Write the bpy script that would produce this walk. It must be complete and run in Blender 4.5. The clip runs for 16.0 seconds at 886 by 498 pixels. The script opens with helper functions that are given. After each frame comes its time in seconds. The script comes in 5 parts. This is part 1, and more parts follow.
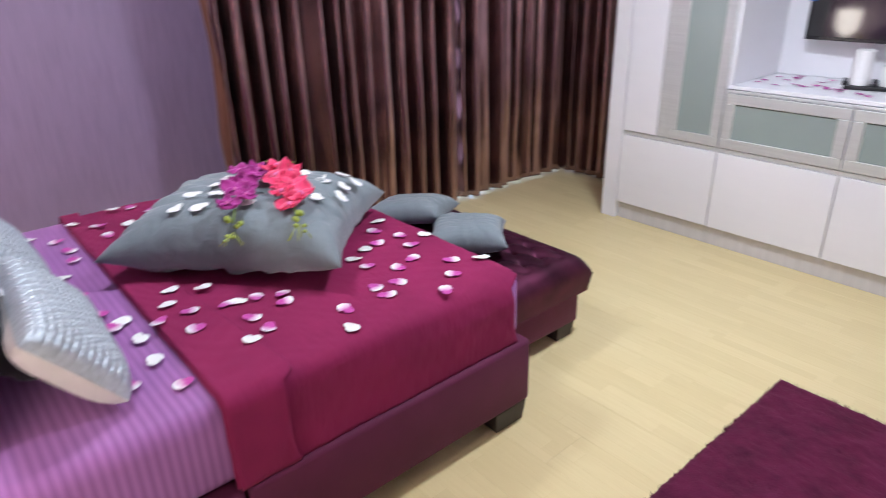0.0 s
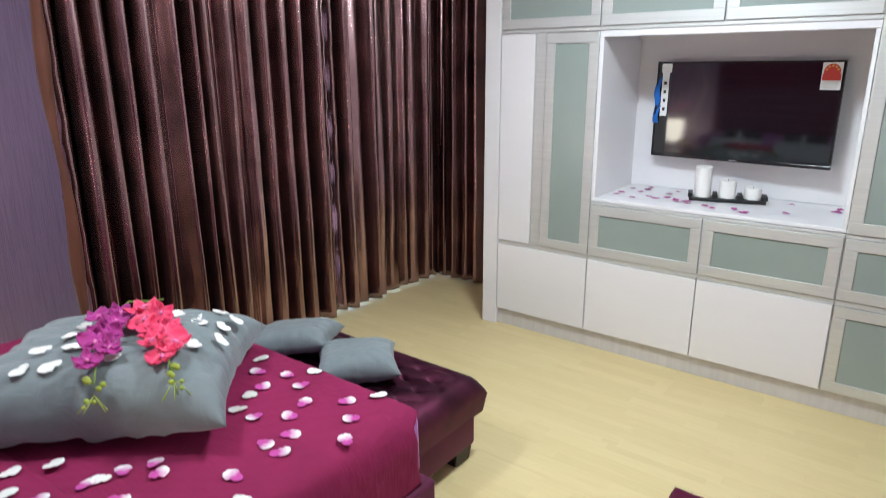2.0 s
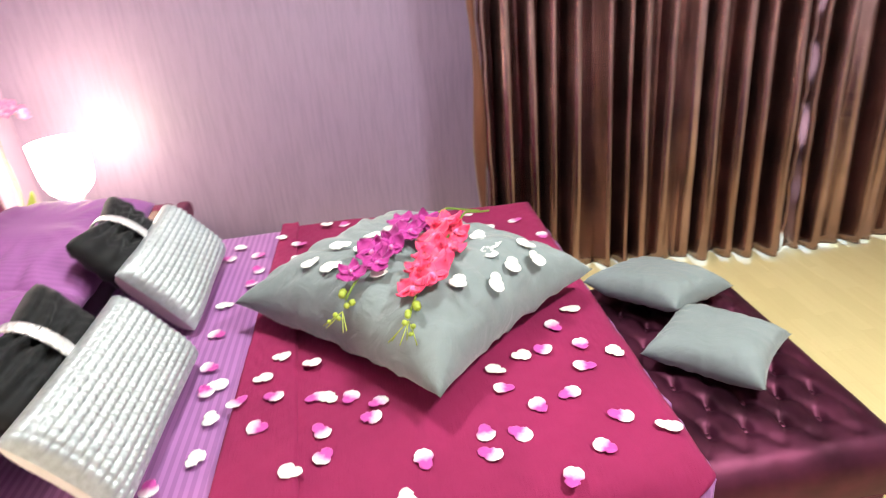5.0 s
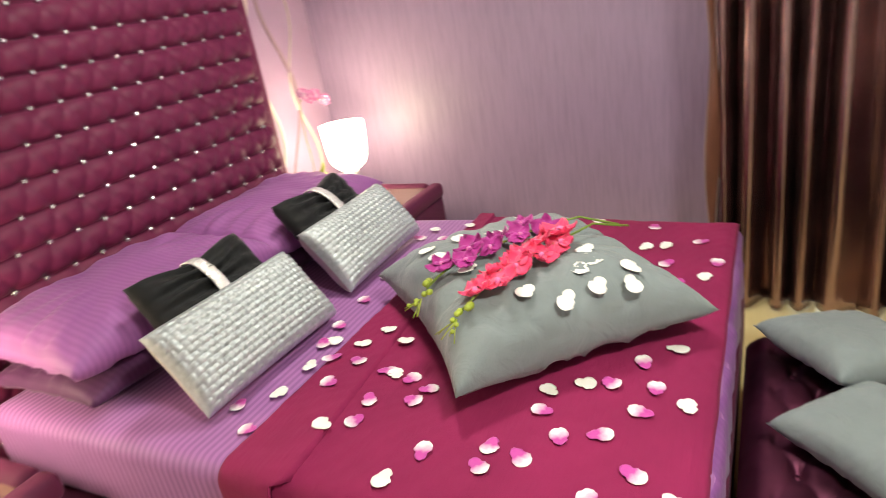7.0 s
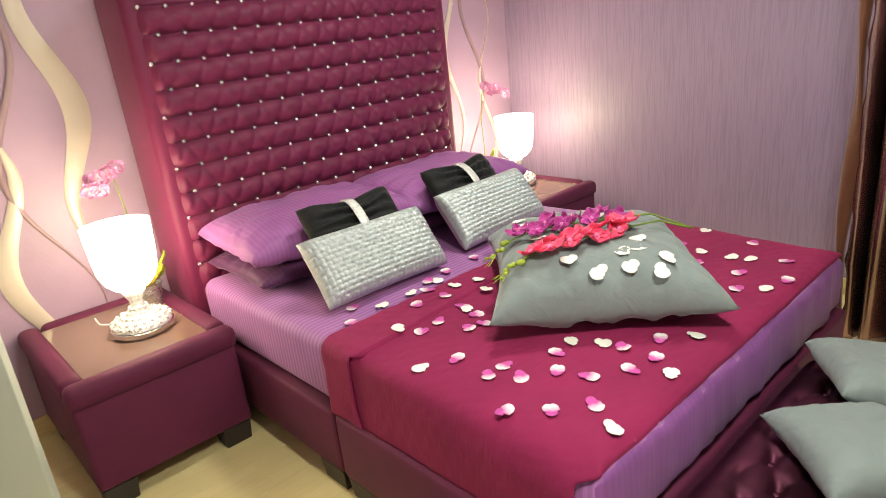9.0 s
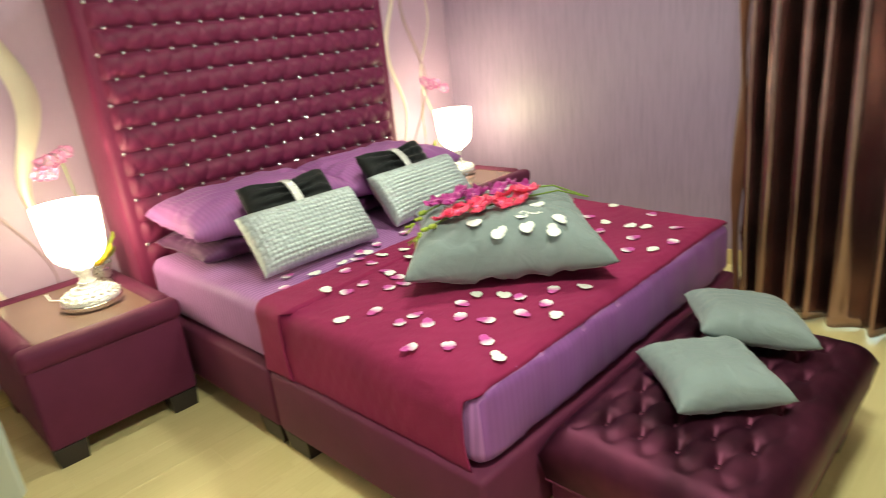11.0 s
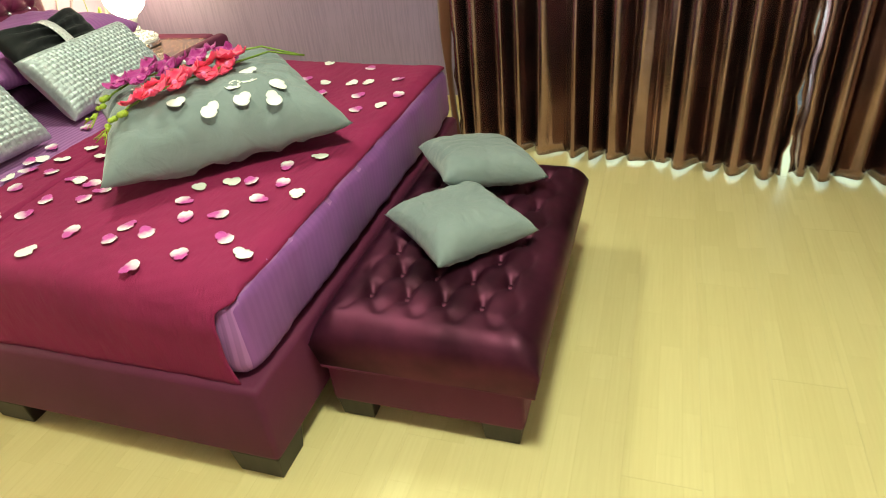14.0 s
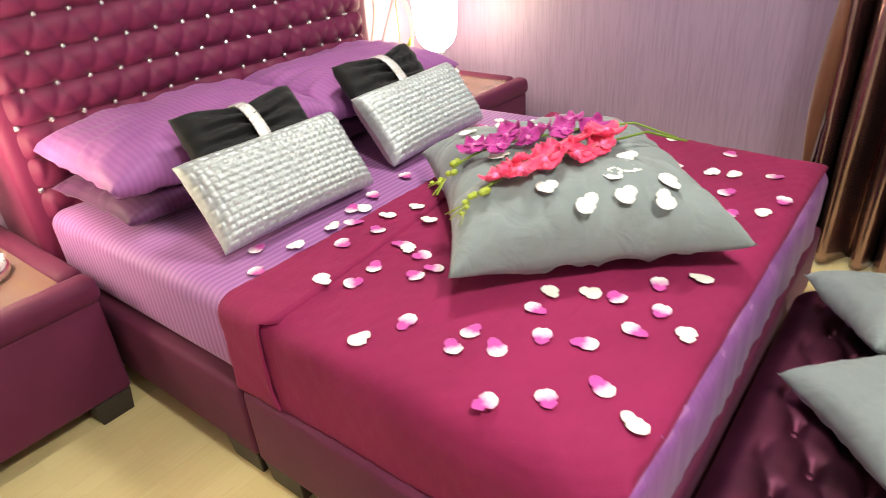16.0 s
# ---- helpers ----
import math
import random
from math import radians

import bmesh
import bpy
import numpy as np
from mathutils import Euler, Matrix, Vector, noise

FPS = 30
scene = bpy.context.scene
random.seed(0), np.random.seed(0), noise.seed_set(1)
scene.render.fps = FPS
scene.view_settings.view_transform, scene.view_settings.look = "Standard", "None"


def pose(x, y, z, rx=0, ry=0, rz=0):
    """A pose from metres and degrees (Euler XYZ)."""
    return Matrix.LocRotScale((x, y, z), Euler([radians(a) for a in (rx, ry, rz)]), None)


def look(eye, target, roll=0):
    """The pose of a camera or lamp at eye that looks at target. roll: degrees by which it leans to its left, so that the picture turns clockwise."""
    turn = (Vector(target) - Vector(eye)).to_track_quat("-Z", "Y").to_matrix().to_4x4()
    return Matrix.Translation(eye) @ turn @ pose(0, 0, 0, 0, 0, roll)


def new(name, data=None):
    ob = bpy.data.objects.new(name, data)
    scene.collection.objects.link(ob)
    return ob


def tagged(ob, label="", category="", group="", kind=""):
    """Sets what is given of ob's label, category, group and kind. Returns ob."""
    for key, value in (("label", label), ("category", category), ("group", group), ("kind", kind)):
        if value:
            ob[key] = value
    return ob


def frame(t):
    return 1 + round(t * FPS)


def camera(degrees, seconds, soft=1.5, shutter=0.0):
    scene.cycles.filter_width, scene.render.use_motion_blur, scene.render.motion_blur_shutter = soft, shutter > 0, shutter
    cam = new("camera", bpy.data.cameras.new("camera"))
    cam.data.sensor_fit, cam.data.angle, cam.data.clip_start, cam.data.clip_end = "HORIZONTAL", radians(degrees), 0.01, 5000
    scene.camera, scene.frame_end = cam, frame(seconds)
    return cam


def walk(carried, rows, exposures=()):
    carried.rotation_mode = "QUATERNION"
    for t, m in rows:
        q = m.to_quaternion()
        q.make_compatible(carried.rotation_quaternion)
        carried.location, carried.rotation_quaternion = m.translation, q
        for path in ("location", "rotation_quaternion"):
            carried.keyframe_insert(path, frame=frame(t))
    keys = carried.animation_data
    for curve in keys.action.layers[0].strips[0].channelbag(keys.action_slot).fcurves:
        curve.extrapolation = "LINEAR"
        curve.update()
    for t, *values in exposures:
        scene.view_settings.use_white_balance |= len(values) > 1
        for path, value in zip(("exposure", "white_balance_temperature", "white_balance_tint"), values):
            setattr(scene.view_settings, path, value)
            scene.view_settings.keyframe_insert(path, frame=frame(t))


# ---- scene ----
cam = camera(69.6, 16.0, soft=0.8, shutter=0.5)
PATH = [
    (0, (0.831, -2.968, 1.508), (2.005, -1.567, 0.697), -1.6),
    (0.5, (0.863, -2.896, 1.498), (2.229, -1.658, 0.721), -2.8),
    (1, (0.853, -2.857, 1.531), (2.292, -1.661, 0.822), -0.7),
    (1.5, (0.851, -2.83, 1.555), (2.315, -1.648, 0.876), 0.2),
    (2, (0.861, -2.823, 1.612), (2.389, -1.656, 1.062), -0.3),
    (2.5, (0.855, -2.775, 1.628), (2.389, -1.578, 1.165), -1.7),
    (3, (0.948, -2.722, 1.595), (2.288, -1.333, 1.07), -3.3),
    (3.5, (1.111, -2.663, 1.597), (2.315, -1.193, 0.973), -1.4),
    (4, (1.267, -2.567, 1.59), (2.108, -0.909, 0.854), -3.0),
    (4.5, (1.43, -2.519, 1.597), (2.051, -0.774, 0.842), -4.3),
    (5, (1.656, -2.572, 1.575), (1.803, -0.767, 0.726), -5.6),
    (5.2, (1.725, -2.547, 1.574), (1.779, -0.748, 0.701), -5.7),
    (7.3, (2.421, -2.448, 1.519), (1.323, -0.931, 0.816), -7.8),
    (7.5, (2.487, -2.428, 1.521), (1.267, -1.006, 0.822), -5.9),
    (8, (2.626, -2.471, 1.527), (1.282, -1.161, 0.835), -5.3),
    (10.3, (3.156, -2.749, 1.485), (1.677, -1.558, 0.858), -5.3),
    (10.5, (3.175, -2.742, 1.479), (1.694, -1.549, 0.859), -4.6),
    (11, (3.206, -2.694, 1.445), (1.849, -1.374, 0.8), -6.3),
    (11.5, (3.171, -2.645, 1.442), (2.051, -1.125, 0.784), -4.9),
    (12, (3.193, -2.593, 1.439), (2.469, -0.822, 0.854), -3.4),
    (12.5, (3.19, -2.624, 1.45), (2.671, -0.764, 0.927), -3.5),
    (13, (3.146, -2.656, 1.42), (2.628, -0.91, 0.594), -3.2),
    (13.5, (3.115, -2.651, 1.406), (2.567, -1.02, 0.386), -5.0),
    (14, (3.08, -2.575, 1.388), (2.49, -1.008, 0.295), -6.2),
    (14.5, (3.043, -2.444, 1.385), (2.301, -0.912, 0.335), -7.5),
    (15, (2.934, -2.382, 1.387), (1.913, -0.963, 0.415), -6.5),
    (15.5, (2.686, -2.366, 1.402), (1.545, -1.011, 0.474), -7.0),
    (16, (2.466, -2.365, 1.423), (1.353, -1.016, 0.452), -4.1),
]
EXPOSURES = [
    (0.0, -0.52, 5100, 12), (1.0, -0.53, 5200, 3), (2.5, -0.52, 5200, 2), (3.0, -0.40, 5300, 4), (4.0, -0.08, 5600, 6), (5.0, 0.25, 5900, 0),
    (7.5, -0.33, 6400, 0), (8.0, -0.32, 6400, 0), (10.5, -0.28, 6400, -18), (11.5, -0.22, 6450, -22), (12.5, 0.08, 6350, -27), (13.5, -0.02, 6600, -26), (14.0, -0.24, 6750, -26), (14.5, -0.20, 6600, -14), (15.2, 0.0, 6500, 0), (16.0, 0.0, 6300, 0),
]
walk(cam, [(t, look(eye, target, roll)) for t, eye, target, roll in PATH], EXPOSURES)

# ---------------------------------------------------------------- world and light
world = bpy.data.worlds.new("world")
scene.world = world
world.use_nodes = True
wn = world.node_tree
sky = wn.nodes.new("ShaderNodeTexSky")
sky.sky_type = "NISHITA"
sky.sun_disc = False
sky.sun_elevation = radians(50)
sky.sun_rotation = radians(130)
wn.links.new(sky.outputs[0], wn.nodes["Background"].inputs["Color"])
wn.nodes["Background"].inputs["Strength"].default_value = 0.12

sun_data = bpy.data.lights.new("sun", "SUN")
sun_data.energy, sun_data.angle, sun_data.color = 3.0, radians(0.5), (1.0, 0.95, 0.88)
sun = new("sun", sun_data)
sun.matrix_world = look((8.0, -5.0, 9.0), (2.0, 0.0, 0.0))


def area_lamp(name, x, y, z, size, watts, color):
    d = bpy.data.lights.new(name, "AREA")
    d.shape, d.size, d.energy, d.color = "DISK", size, watts, color
    o = new(name, d)
    o.matrix_world = pose(x, y, z)
    return o


def point_lamp(name, x, y, z, radius, watts, color):
    d = bpy.data.lights.new(name, "POINT")
    d.shadow_soft_size, d.energy, d.color = radius, watts, color
    o = new(name, d)
    o.matrix_world = pose(x, y, z)
    return o


ROOM_H = 2.60
# daylight in the opening of the glazed door
d = bpy.data.lights.new("window_daylight", "AREA")
d.shape, d.size, d.size_y, d.energy, d.color = "RECTANGLE", 2.1, 2.0, 70.0, (0.66, 0.78, 1.0)
new("window_daylight", d).matrix_world = pose(3.6, 0.865, 1.13, -90, 0, 0)
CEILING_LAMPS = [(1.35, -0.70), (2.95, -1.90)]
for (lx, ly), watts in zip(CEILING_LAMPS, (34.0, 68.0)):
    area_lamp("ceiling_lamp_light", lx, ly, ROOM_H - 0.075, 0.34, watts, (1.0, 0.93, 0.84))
LAMPS = [(0.29, -1.985), (0.18, 0.48)]
for lx, ly in LAMPS:
    point_lamp("bedside_bulb", lx, ly, 0.84, 0.05, 5.6, (1.0, 0.74, 0.48))


# ---------------------------------------------------------------- materials
def material(name):
    m = bpy.data.materials.new(name)
    m.use_nodes = True
    return m, m.node_tree, m.node_tree.nodes["Principled BSDF"]


def node(nt, kind, **values):
    n = nt.nodes.new(kind)
    for key, value in values.items():
        n.inputs[key].default_value = value
    return n


def coords(nt, which="Object", scale=(1, 1, 1)):
    tc = nt.nodes.new("ShaderNodeTexCoord")
    mp = nt.nodes.new("ShaderNodeMapping")
    mp.inputs["Scale"].default_value = scale
    nt.links.new(tc.outputs[which], mp.inputs["Vector"])
    return mp.outputs[0]


def ramp(nt, fac, stops):
    r = nt.nodes.new("ShaderNodeValToRGB")
    while len(r.color_ramp.elements) < len(stops):
        r.color_ramp.elements.new(0.5)
    for e, (p, c) in zip(r.color_ramp.elements, stops):
        e.position, e.color = p, (*c, 1)
    nt.links.new(fac, r.inputs[0])
    return r.outputs[0]


def bump(nt, bsdf, height, strength, distance):
    b = nt.nodes.new("ShaderNodeBump")
    b.inputs["Strength"].default_value = strength
    b.inputs["Distance"].default_value = distance
    nt.links.new(height, b.inputs["Height"])
    nt.links.new(b.outputs[0], bsdf.inputs["Normal"])


def shade(c, k):
    return tuple(min(1.0, v * k) for v in c)


def cloth(name, color, rough=0.85, sheen=0.3, grain=500.0, blotch=6.0, vary=0.22, relief=0.25, sheen_tint=(1, 1, 1), rumple=0.0):
    """Woven or napped cloth: fine grain, soft blotches of nap."""
    m, nt, b = material(name)
    v = coords(nt)
    big = node(nt, "ShaderNodeTexNoise", Scale=blotch, Detail=4.0, Roughness=0.6)
    fine = node(nt, "ShaderNodeTexNoise", Scale=grain, Detail=2.0)
    nt.links.new(v, big.inputs["Vector"])
    nt.links.new(v, fine.inputs["Vector"])
    mix = nt.nodes.new("ShaderNodeMath")
    mix.operation = "MULTIPLY_ADD"
    mix.inputs[1].default_value = 0.35
    nt.links.new(fine.outputs[0], mix.inputs[0])
    nt.links.new(big.outputs[0], mix.inputs[2])
    c = ramp(nt, mix.outputs[0], [(0.35, shade(color, 1 - vary)), (1.0, shade(color, 1 + vary))])
    nt.links.new(c, b.inputs["Base Color"])
    b.inputs["Roughness"].default_value = rough
    b.inputs["Sheen Weight"].default_value = sheen
    b.inputs["Sheen Roughness"].default_value = 0.4
    b.inputs["Specular IOR Level"].default_value = 0.25
    b.inputs["Sheen Tint"].default_value = (*sheen_tint, 1)
    bump(nt, b, fine.outputs[0], relief, 0.002)
    if rumple:
        soft = node(nt, "ShaderNodeTexNoise", Scale=11.0, Detail=3.0, Distortion=1.2)
        nt.links.new(v, soft.inputs["Vector"])
        b2 = node(nt, "ShaderNodeBump", Strength=rumple, Distance=0.02)
        nt.links.new(soft.outputs[0], b2.inputs["Height"])
        b1 = b.inputs["Normal"].links[0].from_node
        nt.links.new(b2.outputs[0], b1.inputs["Normal"])
    return m


def striped_satin(name, color, axis="X", period=0.022, which="Object", contrast=1.0):
    """Cotton sateen with woven stripes of dull and glossy thread."""
    m, nt, b = material(name)
    v = coords(nt, which)
    sep = nt.nodes.new("ShaderNodeSeparateXYZ")
    nt.links.new(v, sep.inputs[0])
    mul = nt.nodes.new("ShaderNodeMath")
    mul.operation = "MULTIPLY"
    mul.inputs[1].default_value = 6.28318 / period
    nt.links.new(sep.outputs[axis], mul.inputs[0])
    sn = nt.nodes.new("ShaderNodeMath")
    sn.operation = "SINE"
    nt.links.new(mul.outputs[0], sn.inputs[0])
    st = nt.nodes.new("ShaderNodeMapRange")
    st.inputs["From Min"].default_value, st.inputs["From Max"].default_value = -0.35, 0.35
    nt.links.new(sn.outputs[0], st.inputs[0])
    big = node(nt, "ShaderNodeTexNoise", Scale=7.0, Detail=4.0)
    nt.links.new(v, big.inputs["Vector"])
    c = ramp(nt, st.outputs[0], [(0.0, shade(color, 1 - 0.16 * contrast)), (1.0, shade(color, 1 + 0.08 * contrast))])
    mixer = nt.nodes.new("ShaderNodeMix")
    mixer.data_type, mixer.blend_type = "RGBA", "MULTIPLY"
    mixer.inputs["Factor"].default_value = 0.5
    nt.links.new(c, mixer.inputs["A"])
    nt.links.new(ramp(nt, big.outputs[0], [(0.3, (0.75, 0.75, 0.78)), (0.7, (1, 1, 1))]), mixer.inputs["B"])
    nt.links.new(mixer.outputs["Result"], b.inputs["Base Color"])
    rr = nt.nodes.new("ShaderNodeMapRange")
    rr.inputs["To Min"].default_value, rr.inputs["To Max"].default_value = 0.61 + 0.09 * contrast, 0.61 - 0.09 * contrast
    nt.links.new(st.outputs[0], rr.inputs[0])
    nt.links.new(rr.outputs[0], b.inputs["Roughness"])
    b.inputs["Sheen Weight"].default_value = 0.08
    b.inputs["Specular IOR Level"].default_value = 0.3
    bump(nt, b, big.outputs[0], 0.25, 0.01)
    return m


def paint(name, color, rough=0.4, vary=0.05, scale=3.0, metal=0.0, relief=0.05, stretch=(1, 1, 1), fine=60.0):
    m, nt, b = material(name)
    v = coords(nt, scale=stretch)
    big = node(nt, "ShaderNodeTexNoise", Scale=scale, Detail=5.0)
    small = node(nt, "ShaderNodeTexNoise", Scale=fine, Detail=3.0)
    nt.links.new(v, big.inputs["Vector"])
    nt.links.new(v, small.inputs["Vector"])
    c = ramp(nt, big.outputs[0], [(0.3, shade(color, 1 - vary)), (0.7, shade(color, 1 + vary))])
    nt.links.new(c, b.inputs["Base Color"])
    rr = nt.nodes.new("ShaderNodeMapRange")
    rr.inputs["To Min"].default_value, rr.inputs["To Max"].default_value = rough * 0.85, min(1, rough * 1.15)
    nt.links.new(small.outputs[0], rr.inputs[0])
    nt.links.new(rr.outputs[0], b.inputs["Roughness"])
    b.inputs["Metallic"].default_value = metal
    if relief:
        bump(nt, b, small.outputs[0], relief, 0.002)
    return m


def wallpaper(name, color, across="X"):
    """Vinyl paper with upright ribs of uneven length."""
    m, nt, b = material(name)
    st = (190.0, 190.0, 7.0)
    v = coords(nt, scale=st)
    ribs = node(nt, "ShaderNodeTexNoise", Scale=1.0, Detail=3.0, Roughness=0.55)
    nt.links.new(v, ribs.inputs["Vector"])
    v2 = coords(nt, scale=(70.0, 70.0, 3.0))
    wide = node(nt, "ShaderNodeTexNoise", Scale=1.0, Detail=2.0)
    nt.links.new(v2, wide.inputs["Vector"])
    add = nt.nodes.new("ShaderNodeMath")
    add.operation = "ADD"
    nt.links.new(ribs.outputs[0], add.inputs[0])
    nt.links.new(wide.outputs[0], add.inputs[1])
    c = ramp(nt, add.outputs[0], [(0.75, shade(color, 0.90)), (1.0, color), (1.25, shade(color, 1.08))])
    nt.links.new(c, b.inputs["Base Color"])
    b.inputs["Roughness"].default_value = 0.46
    b.inputs["Specular IOR Level"].default_value = 0.75
    bump(nt, b, add.outputs[0], 0.45, 0.003)
    return m


def laminate(name):
    """Pale maple laminate: three strips to a board, streaked grain."""
    m, nt, b = material(name)
    info = nt.nodes.new("ShaderNodeObjectInfo")
    tc = nt.nodes.new("ShaderNodeTexCoord")
    shift = nt.nodes.new("ShaderNodeVectorMath")
    shift.operation = "MULTIPLY_ADD"
    comb = nt.nodes.new("ShaderNodeCombineXYZ")
    for k in range(2):
        nt.links.new(info.outputs["Random"], comb.inputs[k])
    shift.inputs[1].default_value = (17.0, 23.0, 0.0)
    nt.links.new(comb.outputs[0], shift.inputs[0])
    nt.links.new(tc.outputs["Object"], shift.inputs[2])
    bm_ = nt.nodes.new("ShaderNodeTexBrick")
    bm_.offset = 0.37
    for key, value in {"Scale": 1.0, "Mortar Size": 0.0006, "Brick Width": 0.42, "Row Height": 0.0640, "Bias": 0.0}.items():
        bm_.inputs[key].default_value = value
    bm_.inputs["Color1"].default_value = (0.690, 0.575, 0.290, 1)
    bm_.inputs["Color2"].default_value = (0.735, 0.620, 0.325, 1)
    bm_.inputs["Mortar"].default_value = (0.66, 0.54, 0.265, 1)
    rot = nt.nodes.new("ShaderNodeMapping")
    rot.inputs["Rotation"].default_value = (0, 0, radians(90))
    nt.links.new(shift.outputs[0], rot.inputs["Vector"])
    nt.links.new(rot.outputs[0], bm_.inputs["Vector"])
    st = nt.nodes.new("ShaderNodeMapping")
    st.inputs["Scale"].default_value = (120.0, 5.0, 5.0)
    nt.links.new(shift.outputs[0], st.inputs["Vector"])
    grain = node(nt, "ShaderNodeTexNoise", Scale=1.0, Detail=5.0, Roughness=0.6)
    nt.links.new(st.outputs[0], grain.inputs["Vector"])
    mixer = nt.nodes.new("ShaderNodeMix")
    mixer.data_type, mixer.blend_type = "RGBA", "MULTIPLY"
    mixer.inputs["Factor"].default_value = 1.0
    nt.links.new(bm_.outputs["Color"], mixer.inputs["A"])
    nt.links.new(ramp(nt, grain.outputs[0], [(0.25, (0.93, 0.91, 0.87)), (0.75, (1, 1, 1))]), mixer.inputs["B"])
    nt.links.new(mixer.outputs["Result"], b.inputs["Base Color"])
    b.inputs["Roughness"].default_value = 0.36
    b.inputs["Specular IOR Level"].default_value = 0.4
    bump(nt, b, grain.outputs[0], 0.04, 0.001)
    return m


def satin(name, dark, light, rough, metal, thread_scale=(300.0, 300.0, 2.0), relief=0.10):
    """Satin or silk velvet: threads that shine like metal along the folds."""
    m, nt, b = material(name)
    v = coords(nt, scale=thread_scale)
    thread = node(nt, "ShaderNodeTexNoise", Scale=1.0, Detail=2.0)
    nt.links.new(v, thread.inputs["Vector"])
    v2 = coords(nt)
    big = node(nt, "ShaderNodeTexNoise", Scale=5.0, Detail=4.0)
    nt.links.new(v2, big.inputs["Vector"])
    nt.links.new(ramp(nt, big.outputs[0], [(0.3, dark), (0.7, light)]), b.inputs["Base Color"])
    rr = nt.nodes.new("ShaderNodeMapRange")
    rr.inputs["To Min"].default_value, rr.inputs["To Max"].default_value = rough * 0.8, rough * 1.25
    nt.links.new(big.outputs[0], rr.inputs[0])
    nt.links.new(rr.outputs[0], b.inputs["Roughness"])
    b.inputs["Metallic"].default_value = metal
    bump(nt, b, thread.outputs[0], relief, 0.001)
    return m


def plisse(name, color):
    """Crinkled quilt cloth: short puckers that run across the bed."""
    m, nt, b = material(name)
    v = coords(nt, scale=(85.0, 16.0, 16.0))
    puck = node(nt, "ShaderNodeTexNoise", Scale=1.0, Detail=3.0, Roughness=0.5)
    nt.links.new(v, puck.inputs["Vector"])
    v2 = coords(nt)
    fine = node(nt, "ShaderNodeTexNoise", Scale=420.0, Detail=2.0)
    nt.links.new(v2, fine.inputs["Vector"])
    big = node(nt, "ShaderNodeTexNoise", Scale=4.0, Detail=4.0)
    nt.links.new(v2, big.inputs["Vector"])
    nt.links.new(ramp(nt, big.outputs[0], [(0.3, shade(color, 0.88)), (0.7, shade(color, 1.12))]), b.inputs["Base Color"])
    add = nt.nodes.new("ShaderNodeMath")
    add.operation = "MULTIPLY_ADD"
    add.inputs[1].default_value = 0.3
    nt.links.new(fine.outputs[0], add.inputs[0])
    nt.links.new(puck.outputs[0], add.inputs[2])
    b.inputs["Roughness"].default_value = 0.8
    b.inputs["Specular IOR Level"].default_value = 0.2
    b.inputs["Sheen Weight"].default_value = 0.06
    b.inputs["Sheen Tint"].default_value = (1, 0.5, 0.7, 1)
    bump(nt, b, add.outputs[0], 0.45, 0.006)
    return m


def petal_material(name, tip, base=(0.88, 0.86, 0.84)):
    m, nt, b = material(name)
    tc = nt.nodes.new("ShaderNodeTexCoord")
    sep = nt.nodes.new("ShaderNodeSeparateXYZ")
    nt.links.new(tc.outputs["Object"], sep.inputs[0])
    nz = node(nt, "ShaderNodeTexNoise", Scale=60.0, Detail=2.0)
    nt.links.new(tc.outputs["Object"], nz.inputs["Vector"])
    ma = nt.nodes.new("ShaderNodeMath")
    ma.operation = "MULTIPLY_ADD"
    ma.inputs[1].default_value = 0.02
    nt.links.new(nz.outputs[0], ma.inputs[0])
    nt.links.new(sep.outputs["X"], ma.inputs[2])
    mr = nt.nodes.new("ShaderNodeMapRange")
    mr.inputs["From Min"].default_value, mr.inputs["From Max"].default_value = -0.030, 0.016
    nt.links.new(ma.outputs[0], mr.inputs[0])
    c = ramp(nt, mr.outputs[0], [(0.0, base), (0.35, shade(base, 0.98)), (1.0, tip)])
    nt.links.new(c, b.inputs["Base Color"])
    b.inputs["Roughness"].default_value = 0.7
    b.inputs["Sheen Weight"].default_value = 0.2
    return m


def glass(name, color=(1, 1, 1), rough=0.0):
    m, nt, b = material(name)
    b.inputs["Base Color"].default_value = (*color, 1)
    b.inputs["Roughness"].default_value = rough
    b.inputs["Transmission Weight"].default_value = 1.0
    b.inputs["IOR"].default_value = 1.45
    return m


def glow(name, color, strength):
    m, nt, b = material(name)
    v = coords(nt)
    cell = node(nt, "ShaderNodeTexVoronoi", Scale=70.0)
    nt.links.new(v, cell.inputs["Vector"])
    b.inputs["Base Color"].default_value = (0.9, 0.9, 0.9, 1)
    b.inputs["Roughness"].default_value = 0.15
    b.inputs["Emission Color"].default_value = (*color, 1)
    mr = nt.nodes.new("ShaderNodeMapRange")
    mr.inputs["To Min"].default_value, mr.inputs["To Max"].default_value = strength * 1.2, strength * 0.6
    nt.links.new(cell.outputs["Distance"], mr.inputs[0])
    nt.links.new(mr.outputs[0], b.inputs["Emission Strength"])
    bump(nt, b, cell.outputs["Distance"], 0.6, 0.006)
    return m


